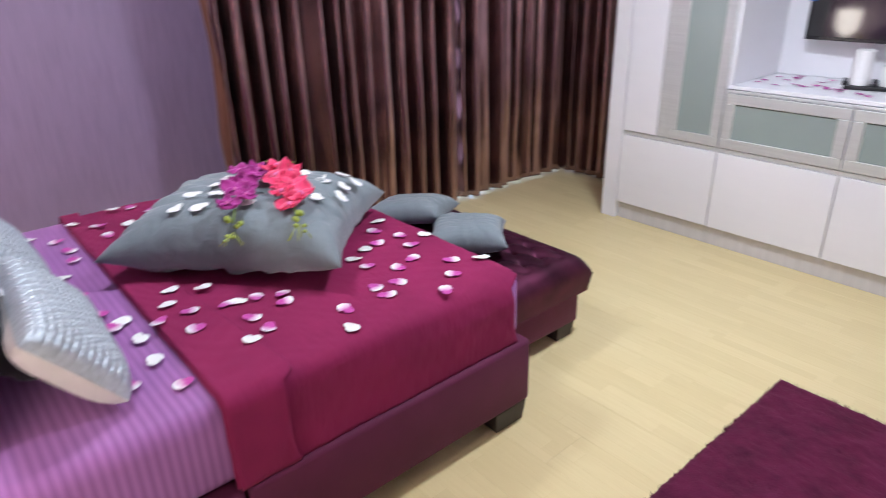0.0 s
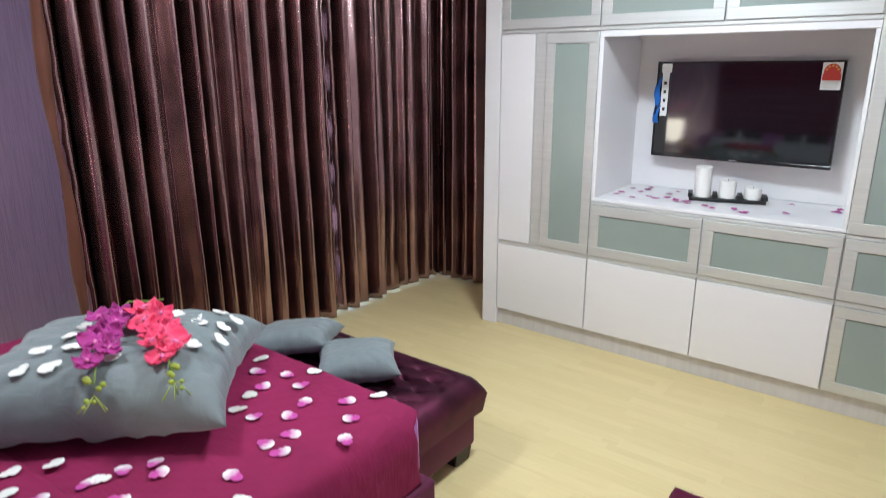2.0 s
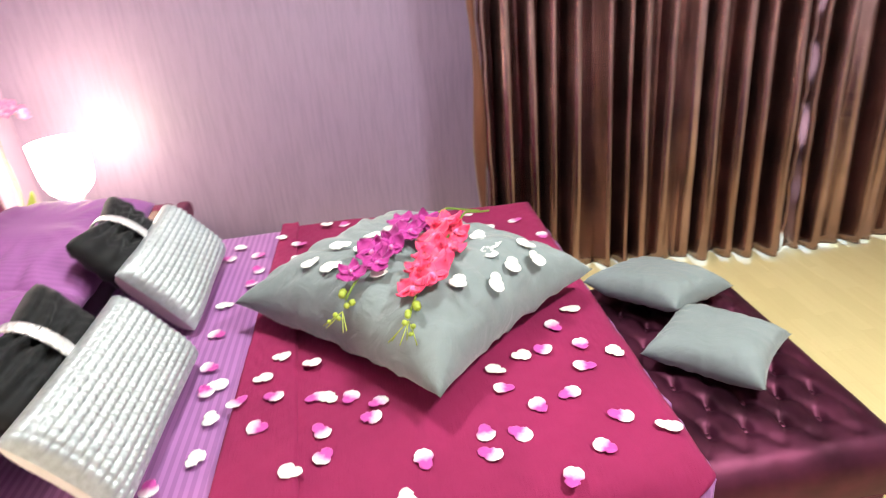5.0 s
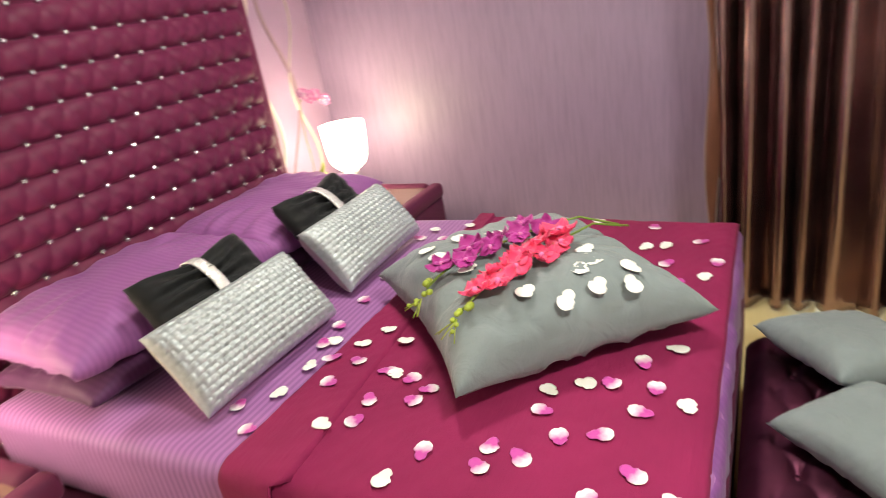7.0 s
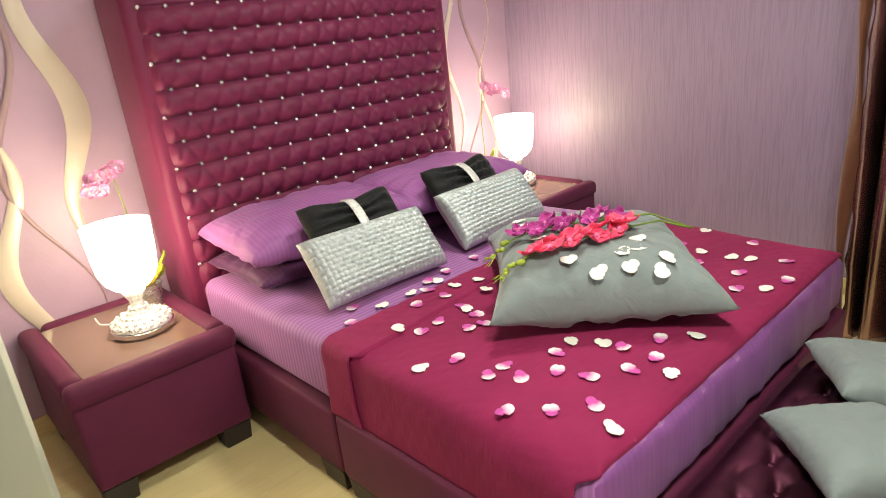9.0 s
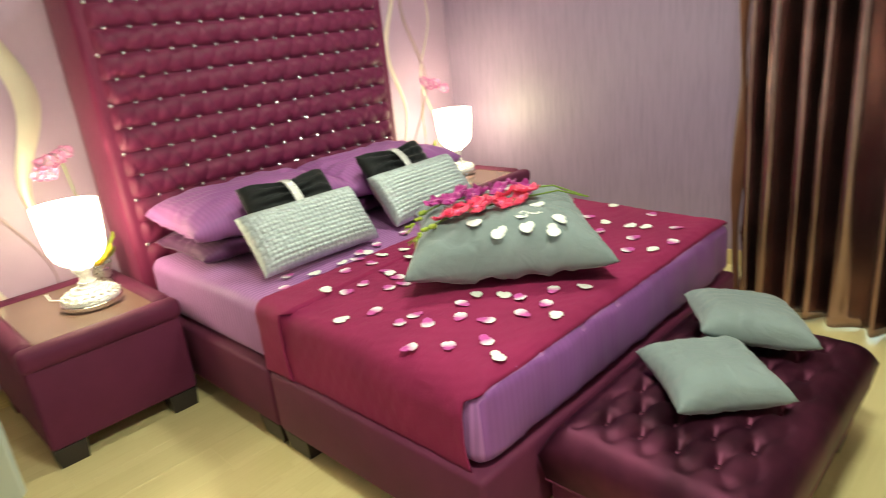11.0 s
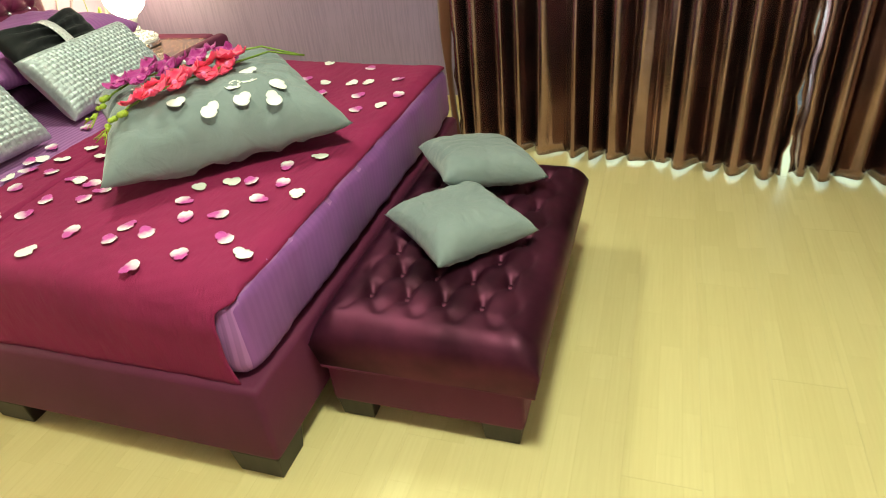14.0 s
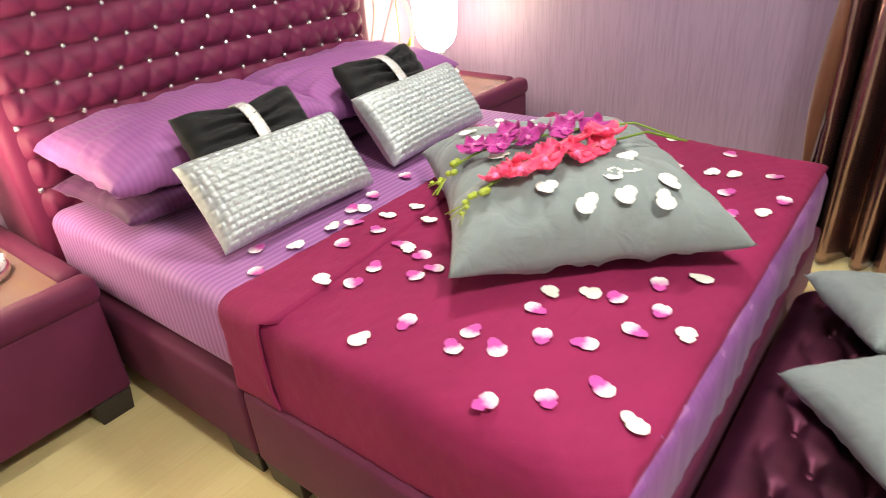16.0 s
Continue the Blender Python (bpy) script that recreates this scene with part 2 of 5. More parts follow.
def crystal(name):
    m, nt, b = material(name)
    v = coords(nt)
    cell = node(nt, "ShaderNodeTexVoronoi", Scale=110.0)
    nt.links.new(v, cell.inputs["Vector"])
    c = ramp(nt, cell.outputs["Color"], [(0.2, (0.80, 0.78, 0.76)), (0.8, (0.96, 0.95, 0.93))])
    nt.links.new(c, b.inputs["Base Color"])
    b.inputs["Metallic"].default_value = 0.45
    b.inputs["Roughness"].default_value = 0.26
    bump(nt, b, cell.outputs["Distance"], 0.6, 0.006)
    return m


M_LILAC_PAPER = wallpaper("lilac_wallpaper", (0.292, 0.211, 0.328))
M_PINK_PAPER = paint("pink_wallpaper", (0.42, 0.29, 0.42), rough=0.40, vary=0.08, scale=2.5, relief=0.2)
M_WALL = paint("wall_paint", (0.62, 0.55, 0.62), rough=0.7, relief=0.1)
M_CEILING = paint("ceiling_paint", (0.80, 0.79, 0.78), rough=0.9, relief=0.1)
M_FLOOR = laminate("maple_laminate")
M_UNDER = paint("underlay", (0.60, 0.49, 0.24), rough=0.9)
M_BASEBOARD = paint("maple_trim", (0.66, 0.52, 0.27), rough=0.45, vary=0.1, stretch=(2, 2, 40))
M_LEATHER = cloth("burgundy_upholstery", (0.105, 0.015, 0.050), rough=0.66, sheen=0.06, grain=700, vary=0.18, sheen_tint=(1, .6, .8))
M_BOARD = cloth("burgundy_headboard_cloth", (0.150, 0.017, 0.062), rough=0.5, sheen=0.10, grain=800, vary=0.12, sheen_tint=(1, .55, .75))
M_VELVET = satin("plum_velvet", (0.026, 0.004, 0.012), (0.125, 0.026, 0.062), 0.48, 0.80)
M_VELVET_SIDE = cloth("plum_upholstery_side", (0.105, 0.014, 0.046), rough=0.6, sheen=0.08, grain=700, vary=0.2, sheen_tint=(1, .5, .7))
M_COVER = plisse("raspberry_quilt", (0.235, 0.014, 0.075))
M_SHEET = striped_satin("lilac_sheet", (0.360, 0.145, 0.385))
# same sheet at the bed's foot: shade put into the colour, stripes turned
M_SHEET_END_SHADED = striped_satin("lilac_sheet_end_shaded", (0.250, 0.080, 0.300), axis="Y", contrast=0.2)
M_PILLOW_TOP = striped_satin("lilac_pillow", (0.350, 0.122, 0.362), axis="Y", period=0.02, contrast=0.5)
M_PILLOW_LOW = striped_satin("plum_pillow", (0.095, 0.024, 0.090), axis="Y", period=0.02, contrast=0.5)
M_GREY = cloth("grey_suede", (0.205, 0.235, 0.241), rough=0.8, sheen=0.35, grain=900, blotch=5, vary=0.16, rumple=0.35)
M_SILVER = paint("silver_lurex", (0.49, 0.53, 0.545), rough=0.42, vary=0.16, scale=60, metal=0.42, relief=0.3, fine=500)
M_SILVER_BACK = cloth("silver_backing", (0.50, 0.46, 0.43), rough=0.8)
M_BLACK = cloth("black_chiffon", (0.010, 0.010, 0.011), rough=0.7, sheen=0.15, grain=900)
M_DIAMANTE = crystal("rhinestone")
M_STUD = paint("crystal_stud", (0.88, 0.88, 0.90), rough=0.22, metal=0.75, relief=0)
M_CRYSTAL = crystal("lamp_crystal")
M_SHADE = glow("lit_crystal_shade", (1.0, 0.78, 0.54), 20.0)
M_CHROME = paint("chrome", (0.72, 0.72, 0.72), rough=0.14, metal=1.0, relief=0)
M_STEEL = paint("tin", (0.55, 0.55, 0.54), rough=0.28, metal=0.9, relief=0.1)
M_ALU = paint("brushed_aluminium", (0.64, 0.65, 0.63), rough=0.40, metal=0.45, stretch=(1, 1, 30), relief=0.05)
M_WHITE = paint("white_laminate", (0.80, 0.79, 0.80), rough=0.32, vary=0.008, relief=0.03, stretch=(1, 1, 8))
M_PLINTH = paint("pale_grey_plinth", (0.60, 0.58, 0.56), rough=0.45, vary=0.05, stretch=(1, 12, 1))
M_FROST = paint("frosted_glass", (0.295, 0.345, 0.315), rough=0.24, vary=0.04, relief=0)
M_TABLE_GLASS = paint("bronze_glass_top", (0.17, 0.10, 0.08), rough=0.06, vary=0.05, relief=0)
M_TV = paint("tv_screen", (0.006, 0.006, 0.007), rough=0.06, vary=0.1, relief=0)
M_TV.node_tree.nodes["Principled BSDF"].inputs["Specular IOR Level"].default_value = 0.9
M_TV_FRAME = paint("black_gloss_plastic", (0.012, 0.012, 0.013), rough=0.18, relief=0)
M_DARK_WOOD = paint("wenge_foot", (0.022, 0.015, 0.013), rough=0.5, vary=0.25, stretch=(30, 3, 3))
M_BLACK_WOOD = paint("black_wood", (0.010, 0.010, 0.010), rough=0.4)
M_WAX = paint("white_wax", (0.82, 0.81, 0.78), rough=0.5, vary=0.02)
M_DOOR = paint("door_paint", (0.62, 0.66, 0.58), rough=0.42, vary=0.02, scale=2, relief=0.08)
M_CURTAIN = satin("brown_satin", (0.285, 0.188, 0.184), (0.435, 0.290, 0.284), 0.20, 0.97, (5.0, 5.0, 420.0), 0.45)
M_LINING = cloth("rust_lining", (0.13, 0.050, 0.030), rough=0.5, sheen=0.2)
M_RUG = cloth("plum_shag", (0.088, 0.008, 0.034), rough=0.95, sheen=0.25, grain=160, blotch=9, vary=0.5, relief=1.0, sheen_tint=(1, .4, .6))
M_RIBBON = paint("champagne_relief", (0.66, 0.58, 0.50), rough=0.35, vary=0.08, metal=0.25)
M_RIBBON_DARK = paint("taupe_relief", (0.36, 0.25, 0.28), rough=0.4, vary=0.08, metal=0.2)
M_PETAL_WHITE = petal_material("ivory_petal", (0.84, 0.82, 0.76))
M_PETAL_PINK = petal_material("pink_petal", (0.52, 0.050, 0.34))
M_PETAL_MAGENTA = petal_material("magenta_petal", (0.40, 0.025, 0.26), (0.52, 0.10, 0.40))
M_ORCHID_RED = petal_material("coral_orchid", (0.80, 0.035, 0.14), (0.85, 0.10, 0.22))
M_ORCHID_MAG = petal_material("magenta_orchid", (0.34, 0.008, 0.20), (0.46, 0.02, 0.30))
M_ORCHID_PALE = petal_material("pale_orchid", (0.62, 0.22, 0.44), (0.85, 0.72, 0.76))
M_LIP = paint("orchid_lip", (0.72, 0.20, 0.45), rough=0.6)
M_STEM = paint("green_stem", (0.17, 0.25, 0.03), rough=0.5, vary=0.2, scale=30)
M_BUD = paint("green_bud", (0.33, 0.40, 0.04), rough=0.5, vary=0.2, scale=40)
M_LEAF = paint("leaf", (0.30, 0.36, 0.05), rough=0.45, vary=0.25, scale=20)
M_LEAF_Y = paint("yellow_leaf", (0.55, 0.42, 0.04), rough=0.45, vary=0.25, scale=20)
M_LABEL_WHITE = paint("label_paper", (0.78, 0.78, 0.76), rough=0.6, relief=0)
M_LABEL_RED = paint("label_red", (0.55, 0.035, 0.02), rough=0.5, relief=0)
M_LABEL_GOLD = paint("label_gold", (0.65, 0.40, 0.05), rough=0.5, relief=0)
M_LABEL_INK = paint("label_ink", (0.03, 0.03, 0.03), rough=0.6, relief=0)
M_TAPE = paint("blue_film", (0.02, 0.13, 0.50), rough=0.3, relief=0)
M_GLASS = glass("window_glass")
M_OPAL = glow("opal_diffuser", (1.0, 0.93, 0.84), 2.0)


# ---------------------------------------------------------------- mesh helpers
def part(name, bm, mat, parent=None, label=""):
    me = bpy.data.meshes.new(name)
    if isinstance(bm, tuple):
        me.from_pydata(bm[0], [], bm[1])
    else:
        bm.to_mesh(me)
        bm.free()
    me.materials.append(mat)
    o = new(name, me)
    if parent is not None:
        o.parent = parent
    if label:
        o["label"] = label
    return o


def smooth(o, angle=None):
    o.data.shade_smooth()
    if angle is not None:
        o.data.set_sharp_from_angle(angle=radians(angle))
    return o


def thing(name, label, category, x=0, y=0, z=0, rz=0, group="", kind=""):
    o = new(name)
    o.matrix_world = pose(x, y, z, 0, 0, rz)
    o.empty_display_size = 0.1
    return tagged(o, label, category, group, kind)


def box(x0, x1, y0, y1, z0, z1, r=0.0, seg=2, bm=None):
    """A box with bevelled edges."""
    out = bmesh.new()
    bmesh.ops.create_cube(out, size=1, matrix=Matrix.LocRotScale(((x0 + x1) / 2, (y0 + y1) / 2, (z0 + z1) / 2), None, (x1 - x0, y1 - y0, z1 - z0)))
    if r:
        bmesh.ops.bevel(out, geom=out.edges[:], offset=r, segments=seg, profile=0.5, affect="EDGES")
    return out


def lathe(profile, steps=32):
    """A body of revolution about z from (radius, height) pairs."""
    verts, faces = [], []
    n = len(profile)
    for i in range(steps):
        a = 2 * math.pi * i / steps
        for r, z in profile:
            verts.append((r * math.cos(a), r * math.sin(a), z))
    for i in range(steps):
        j = (i + 1) % steps
        for k in range(n - 1):
            faces.append((i * n + k, j * n + k, j * n + k + 1, i * n + k + 1))
    return verts, faces


def sheet(nu, nv, fn, thick_fn=None, closed=True):
    """A grid of fn(u, v) for u, v in 0..1; with thick_fn a second grid closes it to a solid."""
    verts = [fn(i / nu, j / nv) for i in range(nu + 1) for j in range(nv + 1)]
    w = nv + 1
    faces = [(i * w + j, (i + 1) * w + j, (i + 1) * w + j + 1, i * w + j + 1) for i in range(nu) for j in range(nv)]
    if thick_fn:
        k = len(verts)
        verts += [thick_fn(i / nu, j / nv) for i in range(nu + 1) for j in range(nv + 1)]
        faces += [(k + i * w + j, k + i * w + j + 1, k + (i + 1) * w + j + 1, k + (i + 1) * w + j) for i in range(nu) for j in range(nv)]
        rim = [i * w for i in range(nu + 1)] + [nu * w + j for j in range(1, nv + 1)]
        rim += [i * w + nv for i in range(nu - 1, -1, -1)] + [j for j in range(nv - 1, 0, -1)]
        for a, b in zip(rim, rim[1:] + rim[:1]):
            faces.append((b, a, k + a, k + b))
    return verts, faces


def tube(points, radius, steps=8):
    """A round rod through the points; radius may be a list."""
    pts = [Vector(p) for p in points]
    rad = radius if isinstance(radius, list) else [radius] * len(pts)
    verts, faces = [], []
    side = Vector((0.31, 0.52, 0.79))
    for i, p in enumerate(pts):
        d = (pts[min(i + 1, len(pts) - 1)] - pts[max(i - 1, 0)]).normalized()
        a = d.cross(side).normalized()
        b = d.cross(a)
        for k in range(steps):
            t = 2 * math.pi * k / steps
            verts.append(p + (a * math.cos(t) + b * math.sin(t)) * rad[i])
    for i in range(len(pts) - 1):
        for k in range(steps):
            m = (k + 1) % steps
            faces.append((i * steps + k, i * steps + m, (i + 1) * steps + m, (i + 1) * steps + k))
    faces.append(tuple(range(steps))[::-1])
    faces.append(tuple(range((len(pts) - 1) * steps, len(pts) * steps)))
    return verts, faces


def nz(x, y, z=0.0, s=1.0):
    return noise.noise(Vector((x * s, y * s, z * s)))


# ---------------------------------------------------------------- the room
X_HEAD, X_TV, Y_WIN, Y_DOOR = -0.18, 4.92, 0.87, -3.22
T = 0.15


def wall(name, label, x0, x1, y0, y1, mat, z0=0.0, z1=ROOM_H):
    return tagged(part(name, box(x0, x1, y0, y1, z0, z1), mat), label, "wall", kind="structure")


wall("wall_head", "pink wallpapered wall behind the headboard", X_HEAD - T, X_HEAD, Y_DOOR - T, Y_WIN + T, M_PINK_PAPER)
wall("wall_tv", "plain painted wall behind the white cabinets", X_TV, X_TV + T, Y_DOOR - T, Y_WIN + T, M_WALL)
WX0, WX1 = 2.45, 4.75
wall("wall_window", "lilac ribbed wallpaper on the window wall", X_HEAD, WX0, Y_WIN, Y_WIN + T, M_LILAC_PAPER)
wall("wall_window_side", "lilac ribbed wallpaper beside the window", WX1, X_TV, Y_WIN, Y_WIN + T, M_LILAC_PAPER)
wall("wall_window_lintel", "lilac ribbed wallpaper above the window", WX0, WX1, Y_WIN, Y_WIN + T, M_LILAC_PAPER, 2.25, ROOM_H)
DX0, DX1 = 0.22, 1.08
wall("wall_door", "plain painted wall beside the doorway", DX1, X_TV, Y_DOOR - T, Y_DOOR, M_WALL)
wall("wall_door_side", "plain painted wall at the door hinge", X_HEAD, DX0, Y_DOOR - T, Y_DOOR, M_WALL)
wall("wall_door_lintel", "plain painted wall above the doorway", DX0, DX1, Y_DOOR - T, Y_DOOR, M_WALL, 2.08, ROOM_H)
wall("wall_hall", "plain painted wall of the hall outside", -0.6, 2.0, Y_DOOR - 1.4, Y_DOOR - 1.25, M_WALL)
wall("wall_hall_left", "plain painted wall of the hall outside", -0.75, -0.6, Y_DOOR - 1.4, Y_DOOR - T, M_WALL)
wall("wall_hall_right", "plain painted wall of the hall outside", 2.0, 2.15, Y_DOOR - 1.4, Y_DOOR - T, M_WALL)
tagged(part("ceiling", box(-0.75, X_TV + T, Y_DOOR - 1.4, Y_WIN + T, ROOM_H, ROOM_H + 0.12), M_CEILING), "flat white painted ceiling", "ceiling", kind="structure")
tagged(part("baseboard", box(X_HEAD, WX0, Y_WIN - 0.014, Y_WIN - 0.001, 0.0, 0.09, 0.003), M_BASEBOARD), "pale maple baseboard under the lilac wall", "baseboard", kind="structure")
tagged(part("baseboard", box(X_HEAD + 0.001, X_HEAD + 0.014, Y_DOOR, Y_WIN - 0.02, 0.0, 0.09, 0.003), M_BASEBOARD), "pale maple baseboard under the pink wall", "baseboard", kind="structure")

# window: a sliding glazed door behind the curtains
win = thing("window_1", "white framed sliding glass door behind the curtains", "window", kind="structure")
for a, b, c, d in ((WX0, WX1, 0.0, 0.06), (WX0, WX1, 2.19, 2.25), (WX0, WX0 + 0.06, 0.06, 2.19), (WX1 - 0.06, WX1, 0.06, 2.19), (3.57, 3.63, 0.06, 2.19)):
    part("window_frame", box(a, b, Y_WIN + 0.04, Y_WIN + 0.10, c, d, 0.004), M_WHITE, win)
for a, b in ((WX0 + 0.06, 3.57), (3.63, WX1 - 0.06)):
    g = part("pane", box(a, b, Y_WIN + 0.066, Y_WIN + 0.072, 0.06, 2.19), M_GLASS, win)
    g.visible_shadow = False
tagged(part("ground", box(-30, 30, Y_WIN + T, 60, -0.4, -0.05), paint("terrace", (0.5, 0.49, 0.46), rough=0.8)), "pale terrace outside the window", "ground", kind="structure")

# door frame and open door
for a, b, z0, z1 in ((DX0 - 0.05, DX0, 0, 2.13), (DX1, DX1 + 0.05, 0, 2.13), (DX0, DX1, 2.08, 2.13)):
    tagged(part("trim", box(a, b, Y_DOOR + 0.001, Y_DOOR + 0.02, z0, z1, 0.003), M_DOOR), "pale painted door casing", "trim", kind="structure")


def open_door():
    hx, hy, ex, ey = 0.238, -3.185, 0.666, -2.477
    ang = math.degrees(math.atan2(ey - hy, ex - hx))
    w = math.hypot(ex - hx, ey - hy)
    d = thing("door_1", "pale painted flush door standing open into the room", "door", hx, hy, 0, ang, kind="structure")
    part("leaf", box(0, w, -0.02, 0.02, 0.008, 2.04, 0.003), M_DOOR, d)
    for s in (1, -1):
        prof = [(0.0, 0.062), (0.016, 0.062), (0.025, 0.054), (0.028, 0.044), (0.024, 0.032), (0.012, 0.024), (0.012, 0.010), (0.032, 0.007), (0.034, 0.0), (0.0, 0.0)]
        k = smooth(part("door_handle", lathe(prof, 28), M_CHROME, d, "round polished chrome door knob"), 35)
        k.matrix_basis = pose(w - 0.06, -0.02 * s, 0.985, 90 * s, 0, 0)
    part("latch_plate", box(w - 0.001, w + 0.002, -0.012, 0.012, 0.95, 1.02, 0.0006), M_CHROME, d, "small chrome latch plate")
    part("latch", box(w + 0.001, w + 0.014, -0.007, 0.007, 0.976, 0.994, 0.002), M_CHROME, d)
    for z in (0.25, 1.05, 1.82):
        part("hinge", box(-0.008, 0.004, 0.012, 0.026, z - 0.05, z + 0.05, 0.002), M_STEEL, d)


open_door()

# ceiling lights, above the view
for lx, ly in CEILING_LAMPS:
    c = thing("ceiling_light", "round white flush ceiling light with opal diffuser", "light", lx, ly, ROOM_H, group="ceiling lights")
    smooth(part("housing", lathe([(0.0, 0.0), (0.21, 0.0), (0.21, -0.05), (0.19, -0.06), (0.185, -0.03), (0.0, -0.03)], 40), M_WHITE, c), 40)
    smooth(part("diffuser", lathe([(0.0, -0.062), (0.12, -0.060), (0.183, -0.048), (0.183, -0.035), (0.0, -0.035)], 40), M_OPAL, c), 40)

# relief wave bands on the head wall
def wave_band(y0, phase, amp, length, width, mat, label, z0, z1, lean=0.0):
    def mid(t):
        z = z0 + (z1 - z0) * t
        return y0 + lean * (t - 0.5) + amp * math.sin(2 * math.pi * z / length + phase), z
    def front(u, v):
        y, z = mid(u)
        k = width * (0.55 + 0.45 * math.sin(2 * math.pi * z / length * 0.5 + phase * 1.7))
        return (X_HEAD + 0.012 - 0.006 * abs(v * 2 - 1) ** 3, y + (v - 0.5) * k, z)
    def back(u, v):
        f = front(u, v)
        return (X_HEAD + 0.0005, f[1], f[2])
    return tagged(smooth(part("wave_relief", sheet(60, 6, front, back), mat), 50), label, "wall relief", group="wall reliefs", kind="structure")


for base, flip in ((-1.95, 1), (0.33, -1)):
    wave_band(base, -2.13, 0.058 * flip, 0.85, 0.105 if flip > 0 else 0.04, M_RIBBON, "pale champagne wavy relief band on the wall", 0.3, ROOM_H - 0.01)
    wave_band(base - 0.30 * flip, -0.57, 0.065 * flip, 0.85, 0.085 if flip > 0 else 0.03, M_RIBBON, "pale champagne wavy relief band on the wall", 0.3, ROOM_H - 0.01)
    wave_band(base - 0.20 * flip, -1.3, 0.10 * flip, 1.15, 0.030, M_RIBBON_DARK, "thin taupe wavy relief line on the wall", 0.3, ROOM_H - 0.01, -0.15 * flip)


# ---------------------------------------------------------------- curtains
def curtain(name, path, label, seed, z0=0.010, z1=2.46, fold=0.112, amp=0.070, lean=0.0):
    """Pleated cloth along a line of plan points: deep folds that loosen and wander downwards."""
    rnd = random.Random(seed)
    pts = [Vector(p) for p in path]
    seg = [(b - a).length for a, b in zip(pts, pts[1:])]
    total = sum(seg)
    n = max(4, round(total / fold))
    nu, nv = n * 24, 48
    ph = [rnd.uniform(-0.9, 0.9) for _ in range(n + 2)]
    am = [rnd.uniform(0.32, 1.45) for _ in range(n + 2)]
    dr = [rnd.uniform(-0.85, 0.85) for _ in range(n + 2)]
    def at(s):
        for a, b, l in zip(pts, pts[1:], seg):
            if s <= l or b is pts[-1]:
                d = (b - a).normalized()
                return a + d * s, Vector((d.y, -d.x))
            s -= l
    def mix_of(row, k):
        i = min(int(k), n)
        f = k - i
        f = f * f * (3 - 2 * f)
        return row[i] * (1 - f) + row[i + 1] * f
    def fn(u, v):
        s = u * total
        k = u * n
        low = 1 - v
        wob, a, d = mix_of(ph, k), mix_of(am, k), mix_of(dr, k)
        theta = 2 * math.pi * (k + 0.20 * wob + 0.22 * d * low * low + 0.10 * nz(k * 0.6, v * 1.1, seed))
        w = math.sin(theta)
        fade = 1.0 - 0.45 * max(0.0, d) * max(0.0, low - 0.35)
        split = 0.30 * max(0.0, -d) * math.sin(2 * theta + 2.0 * wob)
        end = min(1.0, min(u, 1 - u) / 0.02)
        depth = (amp * a * fade * (w + split) + 0.0045 * math.sin(3 * theta + 6 * wob + 1.5 * low) + 0.012 * low * nz(k * 1.1, v * 1.6, seed + 9) + 0.012 * min(1.0, 1.6 * low) * nz(k * 1.7, v * 5.0, seed + 4)) * end
        p, nrm = at(s)
        z = z0 + (z1 - z0) * v
        if v == 0:
            z = max(0.003, z + 0.010 * w + 0.010 * nz(k * 1.3, seed))
        if 0 < low - 0.955 < 0.03:
            depth += 0.006 * nz(k * 5, seed, 3)
        t = Vector((-nrm.y, nrm.x))
        q = p + nrm * depth + t * (-0.012 * math.cos(theta) * end + lean * low)
        if min(u, 1 - u) < 0.03:
            q.x += (0.007 * math.sin(z * 21 + seed) + 0.005 * math.sin(z * 47)) * (1 - min(u, 1 - u) / 0.03) + (0.016 * low ** 8 if u < 0.5 else -0.016 * low ** 8)
        return (q.x, q.y, z)
    c = thing(name, label, "curtain", group="curtains")
    o = smooth(part("cloth", sheet(nu, nv, fn), M_CURTAIN, c))
    sol = o.modifiers.new("thickness", "SOLIDIFY")
    sol.thickness = 0.004
    return c


YC, YR = 0.385, 0.205
left_curtain = curtain("curtain", [(2.13, YC), (2.9, YC - 0.075), (3.640, YR - 0.01)], "floor-length dark brown satin curtain in deep pleats", 3)
right_curtain = curtain("curtain", [(3.643, YR + 0.030), (3.78, YR + 0.01), (4.66, YR), (4.74, YR - 0.10), (4.74, -0.62)], "floor-length dark brown satin curtain turning the corner", 7)
# rust-coloured turned edge at the left of the curtain
def edge_fold(u, v):
    z = 0.018 + 2.44 * v
    return (2.095 + 0.05 * u + 0.012 * math.sin(z * 7 + u * 2) , YC - 0.045 - 0.03 * math.sin(u * 3.1) + 0.012 * nz(z * 5, u * 2), z)
e = smooth(part("turned_edge", sheet(8, 40, edge_fold), M_LINING, left_curtain, "rust-brown turned edge of the curtain"))
e.modifiers.new("thickness", "SOLIDIFY").thickness = 0.004
rail = thing("curtain_rail", "dark metal curtain rail under the ceiling", "curtain rail")
smooth(part("rod", tube([(2.05, YC, 2.48), (3.65, YR, 2.48), (4.66, YR, 2.48), (4.74, YR - 0.1, 2.48), (4.74, -0.62, 2.48)], 0.014), M_DARK_WOOD, rail), 40)
for bx, by in ((2.15, YC - 0.02), (3.67, YR), (4.6, YR)):
    part("bracket", box(bx - 0.01, bx + 0.01, by - 0.005, Y_WIN, 2.485, 2.505, 0.002), M_DARK_WOOD, rail)

# ---------------------------------------------------------------- white wall of cabinets
XF, XB = 4.168, 4.915


